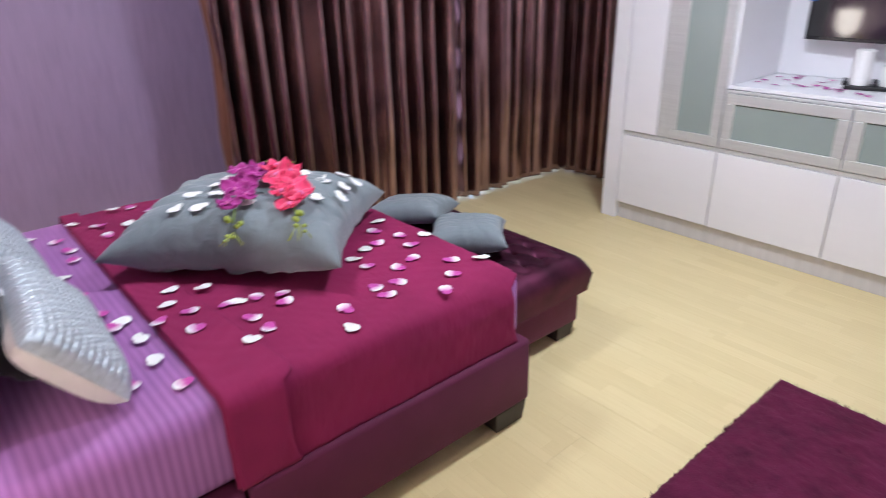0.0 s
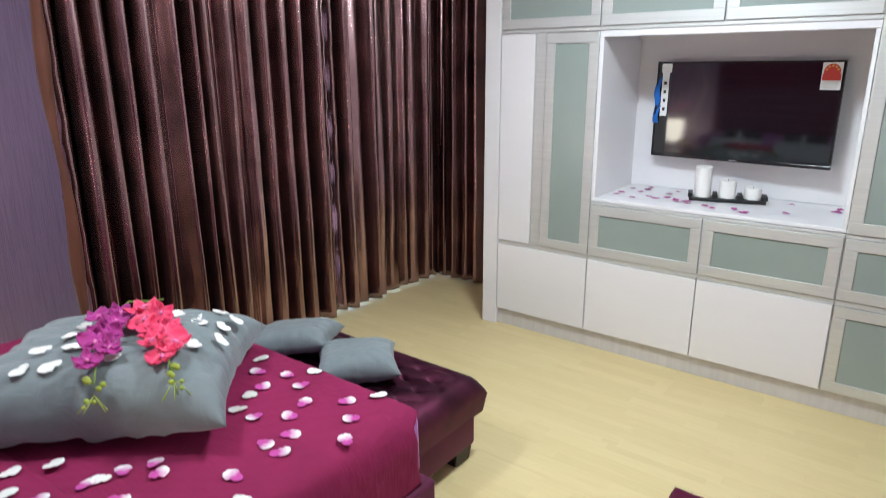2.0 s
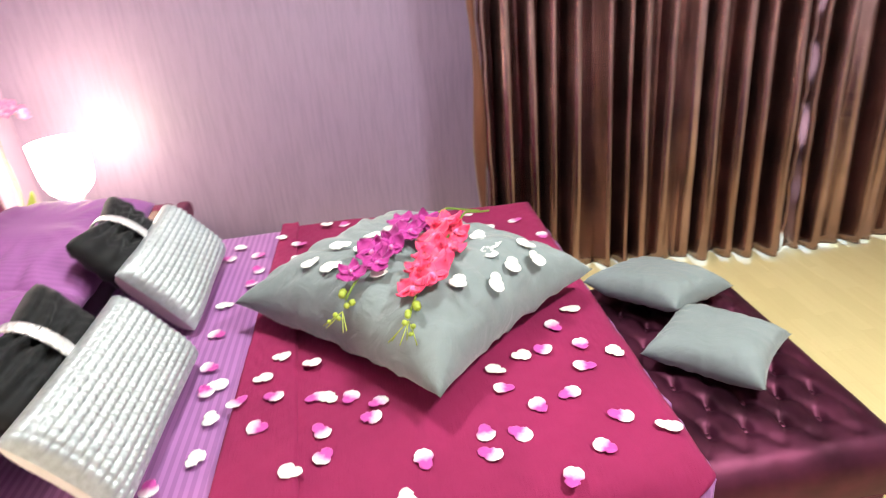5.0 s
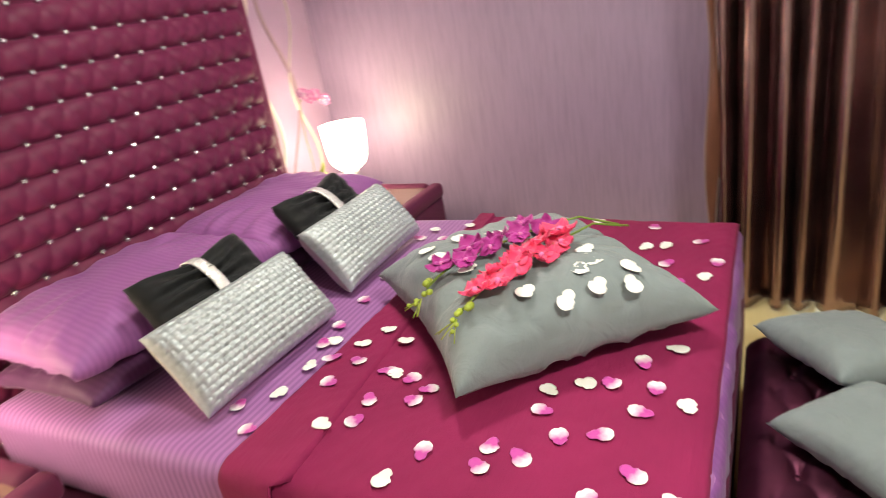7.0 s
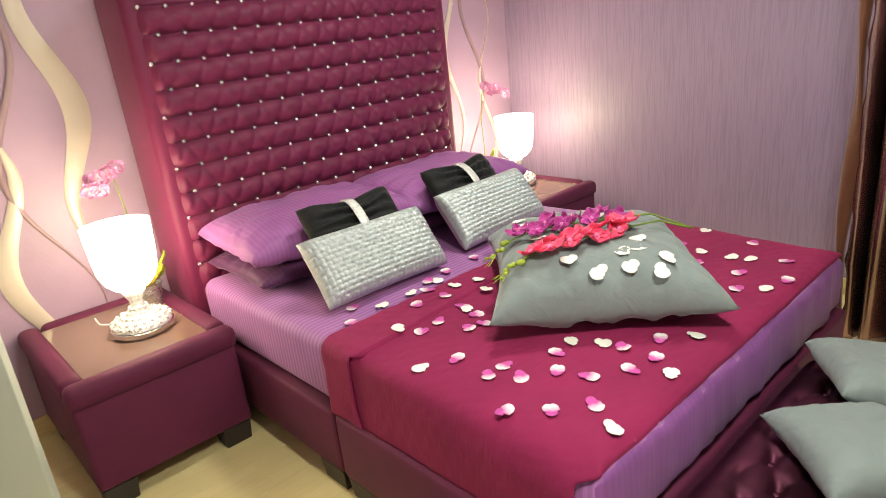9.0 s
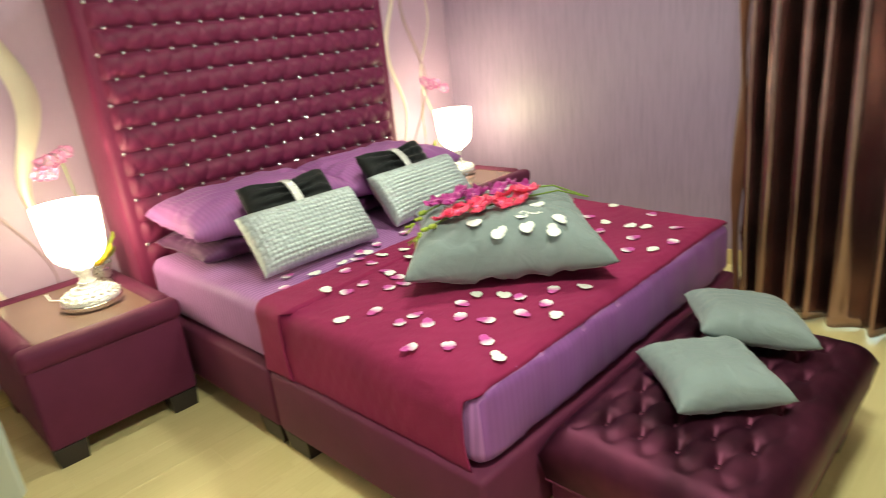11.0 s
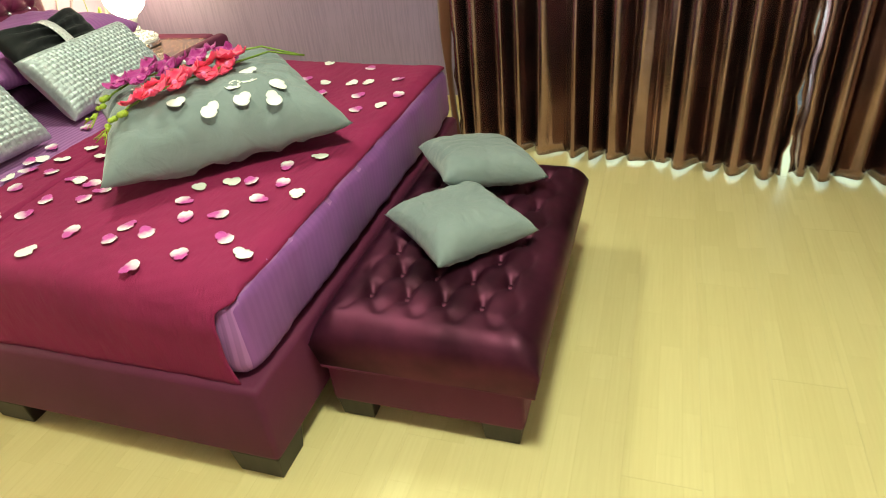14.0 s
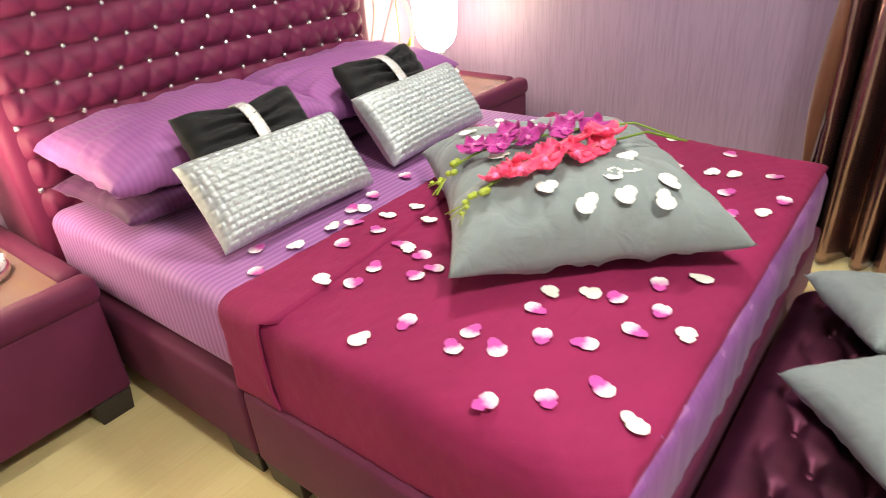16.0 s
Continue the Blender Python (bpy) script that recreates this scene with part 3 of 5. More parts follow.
def slab(x0, x1, y0, y1, z0, z1, mat, parent, name, label="", r=0.003):
    return part(name, box(x0, x1, y0, y1, z0, z1, r), mat, parent, label)


def frosted_door(parent, y0, y1, z0, z1, name="glass_door"):
    """An aluminium frame round a frosted pane, on the cabinet front."""
    d = new(name)
    d.parent = parent
    d["label"] = "aluminium framed frosted glass door"
    fw = 0.054
    def bar(a, b, c, e):
        part("frame", box(XF - 0.02, XF - 0.001, a, b, c, e, 0.003), M_ALU, d)
    bar(y0, y1, z0, z0 + fw)
    bar(y0, y1, z1 - fw, z1)
    bar(y0, y0 + fw, z0 + fw, z1 - fw)
    bar(y1 - fw, y1, z0 + fw, z1 - fw)
    part("pane", box(XF - 0.013, XF - 0.006, y0 + fw - 0.004, y1 - fw + 0.004, z0 + fw - 0.004, z1 - fw - 0.004), M_FROST, d)
    return d


def carcass(parent, y0, y1, z0, z1, back=True):
    t = 0.018
    slab(XF, XB, y0, y0 + t, z0, z1, M_WHITE, parent, "side_panel")
    slab(XF, XB, y1 - t, y1, z0, z1, M_WHITE, parent, "side_panel")
    slab(XF + 0.002, XB, y0 + t, y1 - t, z0, z0 + t, M_WHITE, parent, "bottom_panel")
    slab(XF + 0.002, XB, y0 + t, y1 - t, z1 - t, z1, M_WHITE, parent, "top_panel")
    if back:
        slab(XB - 0.012, XB, y0 + t, y1 - t, z0 + t, z1 - t, M_WHITE, parent, "back_panel")


MODS = [(-1.352, -0.745), (-1.965, -1.352), (-2.582, -1.965), (-3.200, -2.582)]
Z_SH, Z_GL, Z_CT, Z_TOP = 0.106, 0.563, 0.874, 1.797
G = 0.004
for i, (a, b) in enumerate(MODS):
    low = thing("base_cabinet", ("base cabinet with a frosted glass door" if i == 3 else "white base cabinet with a plain flap front"), "cabinet", group="base cabinets")
    carcass(low, a, b, Z_SH, Z_GL - 0.002)
    if i == 3:
        frosted_door(low, a + G, b - G, Z_SH + 0.005, Z_GL - 0.022)
    else:
        slab(XF - 0.02, XF - 0.001, a + G, b - G, Z_SH + 0.005, Z_GL - 0.022, M_WHITE, low, "door", r=0.002)
    slab(XF - 0.012, XF - 0.001, a, b, Z_GL - 0.020, Z_GL + 0.004, M_ALU, low, "grip_rail", "brushed aluminium grip rail")
    if i:
        dr_ = thing("drawer_unit", "drawer unit with a frosted glass front", "drawer", group="glass fronted drawers")
        carcass(dr_, a, b, Z_GL, Z_CT)
        frosted_door(dr_, a + G, b - G, Z_GL + 0.008, Z_CT - 0.012, "drawer_front")
        slab(XF - 0.012, XF - 0.001, a, b, Z_CT - 0.010, Z_CT + 0.006, M_ALU, dr_, "grip_rail", "brushed aluminium grip rail")
    top = thing("overhead_cabinet", "overhead cabinet with an aluminium framed frosted glass door", "cabinet", group="overhead cabinets")
    carcass(top, a, b, Z_TOP, 2.125)
    frosted_door(top, a + G, b - G, Z_TOP + 0.016, 2.121)
    slab(XF - 0.012, XF - 0.001, a, b, Z_TOP - 0.006, Z_TOP + 0.012, M_ALU, top, "grip_rail", "brushed aluminium grip rail")
    upper = thing("top_cabinet", "uppermost white cabinet under the ceiling", "cabinet", group="top cabinets")
    carcass(upper, a, b, 2.127, ROOM_H - 0.004, False)
    slab(XF - 0.02, XF - 0.001, a + G, b - G, 2.142, ROOM_H - 0.012, M_WHITE, upper, "door", r=0.002)

# tall unit beside the curtain: a white door and a frosted glass door over the base unit
tall = thing("tall_cabinet", "tall cabinet with a white door beside a frosted glass door", "cabinet")
carcass(tall, MODS[0][0], MODS[0][1], Z_GL, Z_TOP - 0.002)
slab(XF - 0.02, XF - 0.001, -0.968, MODS[0][1] - G, Z_GL + 0.008, Z_TOP - 0.012, M_WHITE, tall, "door", r=0.002)
slab(XF - 0.012, XF - 0.001, -1.036, -0.972, Z_GL + 0.004, Z_TOP - 0.008, M_ALU, tall, "grip_rail", "upright brushed aluminium grip rail")
frosted_door(tall, MODS[0][0] + G, -1.040, Z_GL + 0.008, Z_TOP - 0.012)
tall2 = thing("tall_cabinet", "tall cabinet with a frosted glass door", "cabinet")
carcass(tall2, MODS[3][0], MODS[3][1], Z_CT + 0.002, Z_TOP - 0.002)
frosted_door(tall2, MODS[3][0] + G, MODS[3][1] - G, Z_CT + 0.010, Z_TOP - 0.012)
end = tagged(part("end_panel", box(XF - 0.025, XB, -0.743, -0.640, 0.0, ROOM_H - 0.004, 0.003), M_WHITE), "full-height white end post of the cabinets", "panel", kind="structure")
plinth = tagged(part("plinth", box(XF + 0.005, XF + 0.025, -3.200, -0.745, 0.0, Z_SH - 0.002, 0.002), M_PLINTH), "pale grey plinth under the cabinets", "plinth", kind="structure")
niche = thing("tv_niche", "white laminate niche between the tall cabinets", "niche")
slab(XF - 0.004, XB, MODS[2][0], MODS[1][1], Z_CT + 0.008, 0.902, M_WHITE, niche, "shelf")
slab(4.70, 4.73, MODS[2][0] + 0.001, MODS[1][1] - 0.001, 0.903, Z_TOP - 0.002, M_WHITE, niche, "back_panel")
slab(XF - 0.006, XF + 0.012, MODS[2][0], MODS[1][1], Z_TOP - 0.040, Z_TOP - 0.008, M_WHITE, niche, "top_rail")
for yy in (MODS[2][0] + 0.001, MODS[1][1] - 0.019):
    slab(XF - 0.006, 4.698, yy, yy + 0.018, 0.903, Z_TOP - 0.042, M_WHITE, niche, "side_panel")


def television():
    tv = thing("television", "black flat television with energy label and protective film", "television", 4.606, -1.975, 1.368, -3.9)
    w, h = 0.932, 0.530
    part("body", box(0.0, 0.045, -w / 2 + 0.02, w / 2 - 0.02, -h / 2 + 0.02, h / 2 - 0.02, 0.01), M_TV_FRAME, tv)
    part("mount", box(0.046, 0.078, -0.15, 0.15, -0.12, 0.12, 0.003), M_STEEL, tv)
    part("screen", box(-0.022, -0.014, -w / 2 + 0.010, w / 2 - 0.010, -h / 2 + 0.018, h / 2 - 0.010), M_TV, tv, "glossy black screen")
    for a, b, c, d in ((-w / 2, w / 2, -h / 2, -h / 2 + 0.018), (-w / 2, w / 2, h / 2 - 0.010, h / 2), (-w / 2, -w / 2 + 0.010, -h / 2 + 0.018, h / 2 - 0.010), (w / 2 - 0.010, w / 2, -h / 2 + 0.018, h / 2 - 0.010)):
        part("bezel", box(-0.026, 0.0, a, b, c, d, 0.002), M_TV_FRAME, tv)
    part("logo_plate", box(-0.0285, -0.026, -0.02, 0.02, -h / 2 + 0.004, -h / 2 + 0.012), M_CHROME, tv, "small silver emblem")
    ey, ez = -w / 2 + 0.012, h / 2 - 0.14
    lab = part("energy_label", box(-0.0245, -0.0225, ey, ey + 0.088, ez, ez + 0.132, 0.0005), M_LABEL_WHITE, tv, "white and red energy label")
    part("band", box(-0.0260, -0.0246, ey + 0.004, ey + 0.084, ez + 0.045, ez + 0.078), M_LABEL_RED, lab)
    fan = bmesh.new()
    bmesh.ops.create_circle(fan, cap_ends=True, radius=0.036, segments=24, matrix=pose(-0.0252, ey + 0.044, ez + 0.088, 0, -90, 0))
    part("dial", fan, M_LABEL_RED, lab)
    for k in range(5):
        a = radians(20 + 35 * k)
        st = bmesh.new()
        bmesh.ops.create_circle(st, cap_ends=True, radius=0.006, segments=5, matrix=pose(-0.0266, ey + 0.044 + 0.026 * math.cos(a), ez + 0.088 + 0.026 * math.sin(a), 0, -90, 0))
        part("star", st, M_LABEL_GOLD, lab)
    for k in range(4):
        part("text_bar", box(-0.0258, -0.0246, ey + 0.012, ey + 0.076, ez + 0.008 + 0.009 * k, ez + 0.012 + 0.009 * k), M_PLINTH, lab)
    ly, lz = w / 2 - 0.072, h / 2 - 0.30
    strip = part("feature_sticker", box(-0.0245, -0.0225, ly, ly + 0.040, lz, lz + 0.285, 0.0005), M_LABEL_WHITE, tv, "long white sticker with small symbols")
    part("head", box(-0.0256, -0.0246, ly - 0.012, ly + 0.046, lz + 0.240, lz + 0.288), M_LABEL_WHITE, strip)
    for k in range(4):
        part("symbol", box(-0.0258, -0.0246, ly + 0.013, ly + 0.027, lz + 0.03 + 0.048 * k, lz + 0.048 + 0.048 * k), M_LABEL_INK, strip)
    def film(u, v):
        return (-0.027 - 0.006 * math.sin(u * 9 + v * 3), w / 2 - 0.030 + 0.034 * v + 0.006 * math.sin(u * 11), lz - 0.04 + 0.25 * u)
    f = smooth(part("film_tab", sheet(14, 5, film), M_TAPE, tv, "crumpled blue protective film"))
    f.modifiers.new("thickness", "SOLIDIFY").thickness = 0.0008


television()


def candle_tray():
    tray = thing("candle_tray", "black wooden tray for candles on the niche shelf", "tray", 4.490, -1.985, 0.9035, 106)
    part("base", box(-0.19, 0.19, -0.05, 0.05, 0.0, 0.018, 0.003), M_BLACK_WOOD, tray)
    for x in (-0.185, -0.065, 0.06, 0.185):
        part("cleat", box(x - 0.012, x + 0.012, -0.05, 0.05, 0.019, 0.042, 0.003), M_BLACK_WOOD, tray)
    m = tray.matrix_world
    for k, (x, h) in enumerate(((0.125, 0.165), (0.0, 0.095), (-0.125, 0.062))):
        p = m @ Vector((x, 0, 0.0195))
        c = thing("candle", ("tall", "middle-sized", "short")[k] + " white pillar candle standing in the tray", "candle", *p, group="candles")
        r = 0.043
        smooth(part("wax", lathe([(0, 0), (r, 0), (r, h - 0.004), (r - 0.005, h), (0.012, h - 0.006), (0, h - 0.006)], 36), M_WAX, c), 40)
        part("wick", tube([(0, 0, h - 0.006), (0.001, 0, h + 0.006)], 0.001, 6), M_LABEL_INK, c)


candle_tray()

# ---------------------------------------------------------------- bed
BX0, BX1, BY0, BY1 = 0.21, 2.242, -1.697, -0.060
ZB, ZM = 0.335, 0.586


def foot_block(parent, x0, x1, y0, y1, h=0.085):
    b = box(x0, x1, y0, y1, 0.0, h, 0.004)
    c = Vector(((x0 + x1) / 2, (y0 + y1) / 2, 0))
    for v in b.verts:
        if v.co.z < h / 2:
            v.co.x, v.co.y = c.x + (v.co.x - c.x) * 0.88, c.y + (v.co.y - c.y) * 0.88
    return part("foot", b, M_DARK_WOOD, parent, "dark wooden block foot")


bed = thing("bed", "double bed on a burgundy upholstered box base", "bed")
for x0, x1 in ((0.19, 1.218), (1.224, 2.258)):
    smooth(part("base_box", box(x0, x1, -1.726, -0.035, 0.085, ZB, 0.018, 3), M_LEATHER, bed), 40)
    for fx in ((x0 + 0.01, x0 + 0.16), (x1 - 0.16, x1 - 0.01)):
        for fy in ((-1.718, -1.590), (-0.165, -0.045)):
            foot_block(bed, fx[0], fx[1], fy[0], fy[1])


def rounded(x, y, z, extra):
    """Draws the bed's long upper edges in to a softer round towards its foot."""
    r = 0.115
    f = max(0.0, min(1.0, (x - 1.5) / 0.65))
    yc = BY0 + r if y < (BY0 + BY1) / 2 else BY1 - r
    dy, dz = y - yc, z - (ZM - r)
    if dz <= 0 or (dy >= 0) == (yc < (BY0 + BY1) / 2):
        return y, z
    l = math.hypot(dy, dz)
    if l <= r + extra:
        return y, z
    k = 1 - f + f * (r + extra) / l
    return yc + dy * k, ZM - r + dz * k


def mattress():
    b = box(BX0, BX1, BY0, BY1, ZB + 0.001, ZM, 0.05, 5)
    bmesh.ops.subdivide_edges(b, edges=[e for e in b.edges if e.calc_length() > 0.3], cuts=60, use_grid_fill=True)
    for v in b.verts:
        k = nz(v.co.x, v.co.y, v.co.z, 5) * 0.004
        if v.co.x > BX1 - 0.03:
            v.co.x += 0.022 * math.sin(math.pi * min(1.0, max(0.0, (v.co.z - ZB) / (ZM - ZB)))) * min(1.0, min(v.co.y - BY0, BY1 - v.co.y) / 0.2) + 0.010 * nz(v.co.y * 9, v.co.z * 22, 3.0) + 0.008 * nz(v.co.y * 25 + v.co.z * 18, v.co.z * 9, 4.0)
        v.co.z += k if v.co.z > ZM - 0.01 else 0
        side = min(v.co.y - BY0, BY1 - v.co.y)
        rad = 0.05
        if side < rad and v.co.x > BX1 - rad:
            v.co.x = min(v.co.x, BX1 - rad + math.sqrt(max(0.0, rad * rad - (rad - side) ** 2)) + 0.004)
        v.co.y, v.co.z = rounded(v.co.x, v.co.y, v.co.z, 0.0)
    b.normal_update()
    # faces towards the foot take the sheet colour darkened as shade
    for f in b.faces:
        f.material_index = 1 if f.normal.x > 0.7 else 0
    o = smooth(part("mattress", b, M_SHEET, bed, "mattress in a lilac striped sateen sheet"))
    o.data.materials.append(M_SHEET_END_SHADED)
    return o


mattress()


def tuft(a, b, depth, power=0.42):
    """Diamond buttoning: 0 at the buttons and low along the creases between them."""
    s = abs(math.sin(math.pi * a)) * abs(math.sin(math.pi * b))
    return depth * (s ** power)


HY0, HY1, HZ0, HZ1 = -1.722, -0.010, 0.10, 1.80
BP, BR = 0.110, 0.1070
BU0, BV0 = -1.662, 0.856
HX = 0.165


def headboard():
    hb = bed
    core = smooth(part("headboard_frame", box(X_HEAD + 0.012, HX - 0.004, HY0, HY1, HZ0, HZ1, 0.035, 4), M_BOARD, hb, "tall burgundy headboard with a padded border"), 40)
    y0, y1, z0, z1 = HY0 + 0.040, HY1 - 0.045, 0.40, HZ1 - 0.045
    def front(u, v):
        y, z = y0 + (y1 - y0) * u, z0 + (z1 - z0) * v
        p, q = (y - BU0) / BP, (z - BV0) / (2 * BR)
        edge = min(u * (y1 - y0), (1 - u) * (y1 - y0), v * (z1 - z0), (1 - v) * (z1 - z0))
        f = min(1.0, edge / 0.035)
        dia = tuft(p + q, p - q, 1.0, 0.30)
        rowc = abs(math.sin(math.pi * (z - BV0) / BR)) ** 0.45
        r0 = round((z - BV0) / BR)
        off = BP / 2 if r0 % 2 else 0.0
        dy_ = (y - BU0 - off) / BP
        dy_ = (dy_ - round(dy_)) * BP
        dz_ = z - BV0 - r0 * BR
        dimple = math.exp(-(dy_ * dy_ + dz_ * dz_) / 0.022 ** 2)
        return (HX - 0.016 + f * (0.004 + 0.022 * rowc + 0.016 * dia * rowc + 0.006 - 0.012 * dimple + 0.002 * nz(y * 14, z * 14, 2)), y, z)
    smooth(part("headboard_padding", sheet(190, 190, front), M_BOARD, hb, "deep-buttoned burgundy padding"))
    but = bmesh.new()
    bmesh.ops.create_uvsphere(but, u_segments=8, v_segments=5, radius=0.0095, matrix=Matrix.Diagonal((0.9, 1, 1, 1)))
    me = bpy.data.meshes.new("crystal_button")
    but.to_mesh(me)
    but.free()
    me.materials.append(M_STUD)
    row = -4
    while True:
        z = BV0 + row * BR
        row += 1
        if z > z1 - 0.025:
            break
        y = BU0 + (BP / 2 if row % 2 == 0 else 0.0)
        while y < y1 - 0.02:
            o = new("crystal_button", me)
            o.parent = hb
            o.location = (HX + 0.001, y, z)
            y += BP


headboard()


def quilt():
    """The raspberry runner: a quilted cloth over the foot half of the bed, folded double at its head edge."""
    q = thing("bed_runner", "raspberry quilted bed runner over the foot of the bed", "bedspread")
    def profile(s, off):
        """Across the bed: s runs over the drop, the top and the far drop."""
        zt, r = ZM + 0.008 + off, 0.05
        y0, y1 = BY0 - 0.008 - off, BY1 + 0.008 + off
        drop = zt - (ZB + 0.002)
        w = y1 - y0
        total = 2 * drop + w
        d = s * total
        if d < drop - r:
            return y0, ZB + 0.002 + d
        if d < drop + r:
            a = (d - drop + r) / (2 * r) * math.pi / 2
            return y0 + r - r * math.cos(a), zt - r + r * math.sin(a)
        if d < drop + w - r:
            return y0 + d - drop, zt
        if d < drop + w + r:
            a = (d - drop - w + r) / (2 * r) * math.pi / 2
            return y1 - r + r * math.sin(a), zt - r + r * math.cos(a)
        return y1, zt - (d - drop - w)
    def cloth_at(x0, x1, off, seed, slant=0.0):
        def fn(u, v):
            y, z = profile(v, off)
            x = x0 + (x1 - slant * max(0.0, min(1.0, (y - BY0) / 1.5)) - x0) * u
            w = 0.0035 * nz(x * 6, y * 6 + z * 6, seed) + 0.0012 * math.sin(x * 95 + 14 * nz(x * 3, y * 3, 1)) * math.sin(y * 95 + z * 60)
            top = z > ZM - 0.04
            x += 0.003 * nz(y * 7, z * 7, seed + 2) * (1 if u in (0.0, 1.0) else 0.4)
            d = min(y - BY0 + 0.012, BY1 + 0.012 - y)
            rr = 0.05
            if u > 0.6 and d < rr:
                h = (z - ZB) / (ZM - ZB)
                back = rr - math.sqrt(max(0.0, rr * rr - (rr - d) ** 2)) - 0.02 * max(0.0, 1 - h / 0.35) ** 2
                x -= (u - 0.6) / 0.4 * back
            if u > 0.955 and top:
                z -= 0.027 * ((u - 0.955) / 0.045) ** 2 * min(1.0, d / 0.04)
            y, z = rounded(x, y, z, 0.010 + off)
            return (x, y + (0 if top else w), z + (w if top else 0))
        return fn
    a = smooth(part("cloth", sheet(110, 170, cloth_at(1.205, 2.238, 0.004, 1.0)), M_COVER, q))
    a.modifiers.new("thickness", "SOLIDIFY").thickness = 0.006
    b = smooth(part("folded_edge", sheet(22, 170, cloth_at(1.210, 1.410, 0.015, 5.0, 0.13)), M_COVER, q))
    b.modifiers.new("thickness", "SOLIDIFY").thickness = 0.007
    return q


quilt()


def cushion_mesh(w, d, h, pinch=0.10, n=44, puff=0.5, wrinkle=0.006, seed=0.0, flat=0.75):
    """A stuffed cover with pointed corners, lying flat with its middle at the origin."""
    def half(sign):
        def fn(u, v):
            a, b = 2 * u - 1, 2 * v - 1
            k = max(0.0, 1 - a ** 4) ** puff * max(0.0, 1 - b ** 4) ** puff
            x = a * w / 2 * (1 - pinch * (1 - b * b) * abs(a) ** 3)
            y = b * d / 2 * (1 - pinch * (1 - a * a) * abs(b) ** 3)
            rad = math.atan2(b, a)
            edge = (max(abs(a), abs(b))) ** 2
            fold = 1 - abs(nz(rad * 3.2 + seed, 2.0 * (a * a + b * b) ** 0.5, seed + 1)) * 2.6
            wr = wrinkle * (nz(x * 7, y * 7, seed + sign) + 0.6 * edge * math.sin(rad * 17 + 3 * nz(x * 4, y * 4, seed)) * k - 1.1 * max(0.0, fold) ** 3 * edge)
            z = sign * (h / 2) * k * (1 if sign > 0 else flat) + wr * (k ** 0.5)
            return (x, y, z)
        return fn
    top = sheet(n, n, half(1))
    low = sheet(n, n, half(-1))
    k = len(top[0])
    faces = top[1] + [tuple(k + i for i in reversed(f)) for f in low[1]]
    b = bmesh.new()
    vs = [b.verts.new(p) for p in top[0] + low[0]]
    for f in faces:
        b.faces.new([vs[i] for i in f])
    bmesh.ops.remove_doubles(b, verts=b.verts[:], dist=0.0008)
    return b


def lay(o, x, y, z, rx=0, ry=0, rz=0):
    o.matrix_world = pose(x, y, z, rx, ry, rz)
    return o


# sleeping pillows, two deep and two across
for y, s in ((-1.245, 1.0), (-0.470, 2.0)):
    p = smooth(part("pillow", cushion_mesh(0.50, 0.80, 0.125, 0.05, 44, 0.42, 0.010, s), M_PILLOW_LOW))
    lay(tagged(p, "dark plum sleeping pillow under the lilac one", "pillow", "sleeping pillows"), 0.455, y, 0.646, 0, 1, 0)
    p = smooth(part("pillow", cushion_mesh(0.55, 0.83, 0.19, 0.05, 44, 0.42, 0.014, s + 5), M_PILLOW_TOP))
    lay(tagged(p, "lilac striped sateen sleeping pillow", "pillow", "sleeping pillows"), 0.462, y, 0.768, 0, 3, 1.5 if s > 1 else -2)


def bow_cushion(x, y, z, seed, rx, ry, rz):
    """A ruched black cushion gathered to a bow by a band of rhinestones."""
    def half(sign):
        def fn(u, v):
            a, b = 2 * u - 1, 2 * v - 1
            k = max(0.0, 1 - a ** 6) ** 0.5 * max(0.0, 1 - b ** 4) ** 0.5
            g = 0.74 + 0.26 * min(1.0, abs(b) / 0.75) ** 0.8
            ru = 0.014 * math.sin(a * 19 + 2.5 * nz(a * 2, b * 2, seed)) * (1 - abs(b)) ** 0.5 + 0.006 * nz(a * 5, b * 9, seed)
            return (a * 0.14 * g, b * 0.212, sign * (0.055 * k * (0.65 + 0.35 * g)) + ru * k)
        return fn
    top, low = sheet(36, 44, half(1)), sheet(36, 44, half(-1))
    b = bmesh.new()
    k = len(top[0])
    vs = [b.verts.new(q) for q in top[0] + low[0]]
    for f in top[1]:
        b.faces.new([vs[i] for i in f])
    for f in low[1]:
        b.faces.new([vs[k + i] for i in reversed(f)])
    bmesh.ops.remove_doubles(b, verts=b.verts[:], dist=0.0008)
    c = thing("bow_cushion", "black ruched bow cushion with a rhinestone band", "cushion", group="bow cushions")
    lay(c, x, y, z, rx, ry, rz)
    smooth(part("cover", b, M_BLACK, c))
    band = sheet(40, 4, lambda u, v: ((0.121) * math.cos(2 * math.pi * u), (v - 0.5) * 0.040, 0.070 * math.sin(2 * math.pi * u)))
    bd = smooth(part("rhinestone_band", band, M_DIAMANTE, c, "glittering rhinestone band"))
    bd.modifiers.new("thickness", "SOLIDIFY").thickness = 0.005
    return c


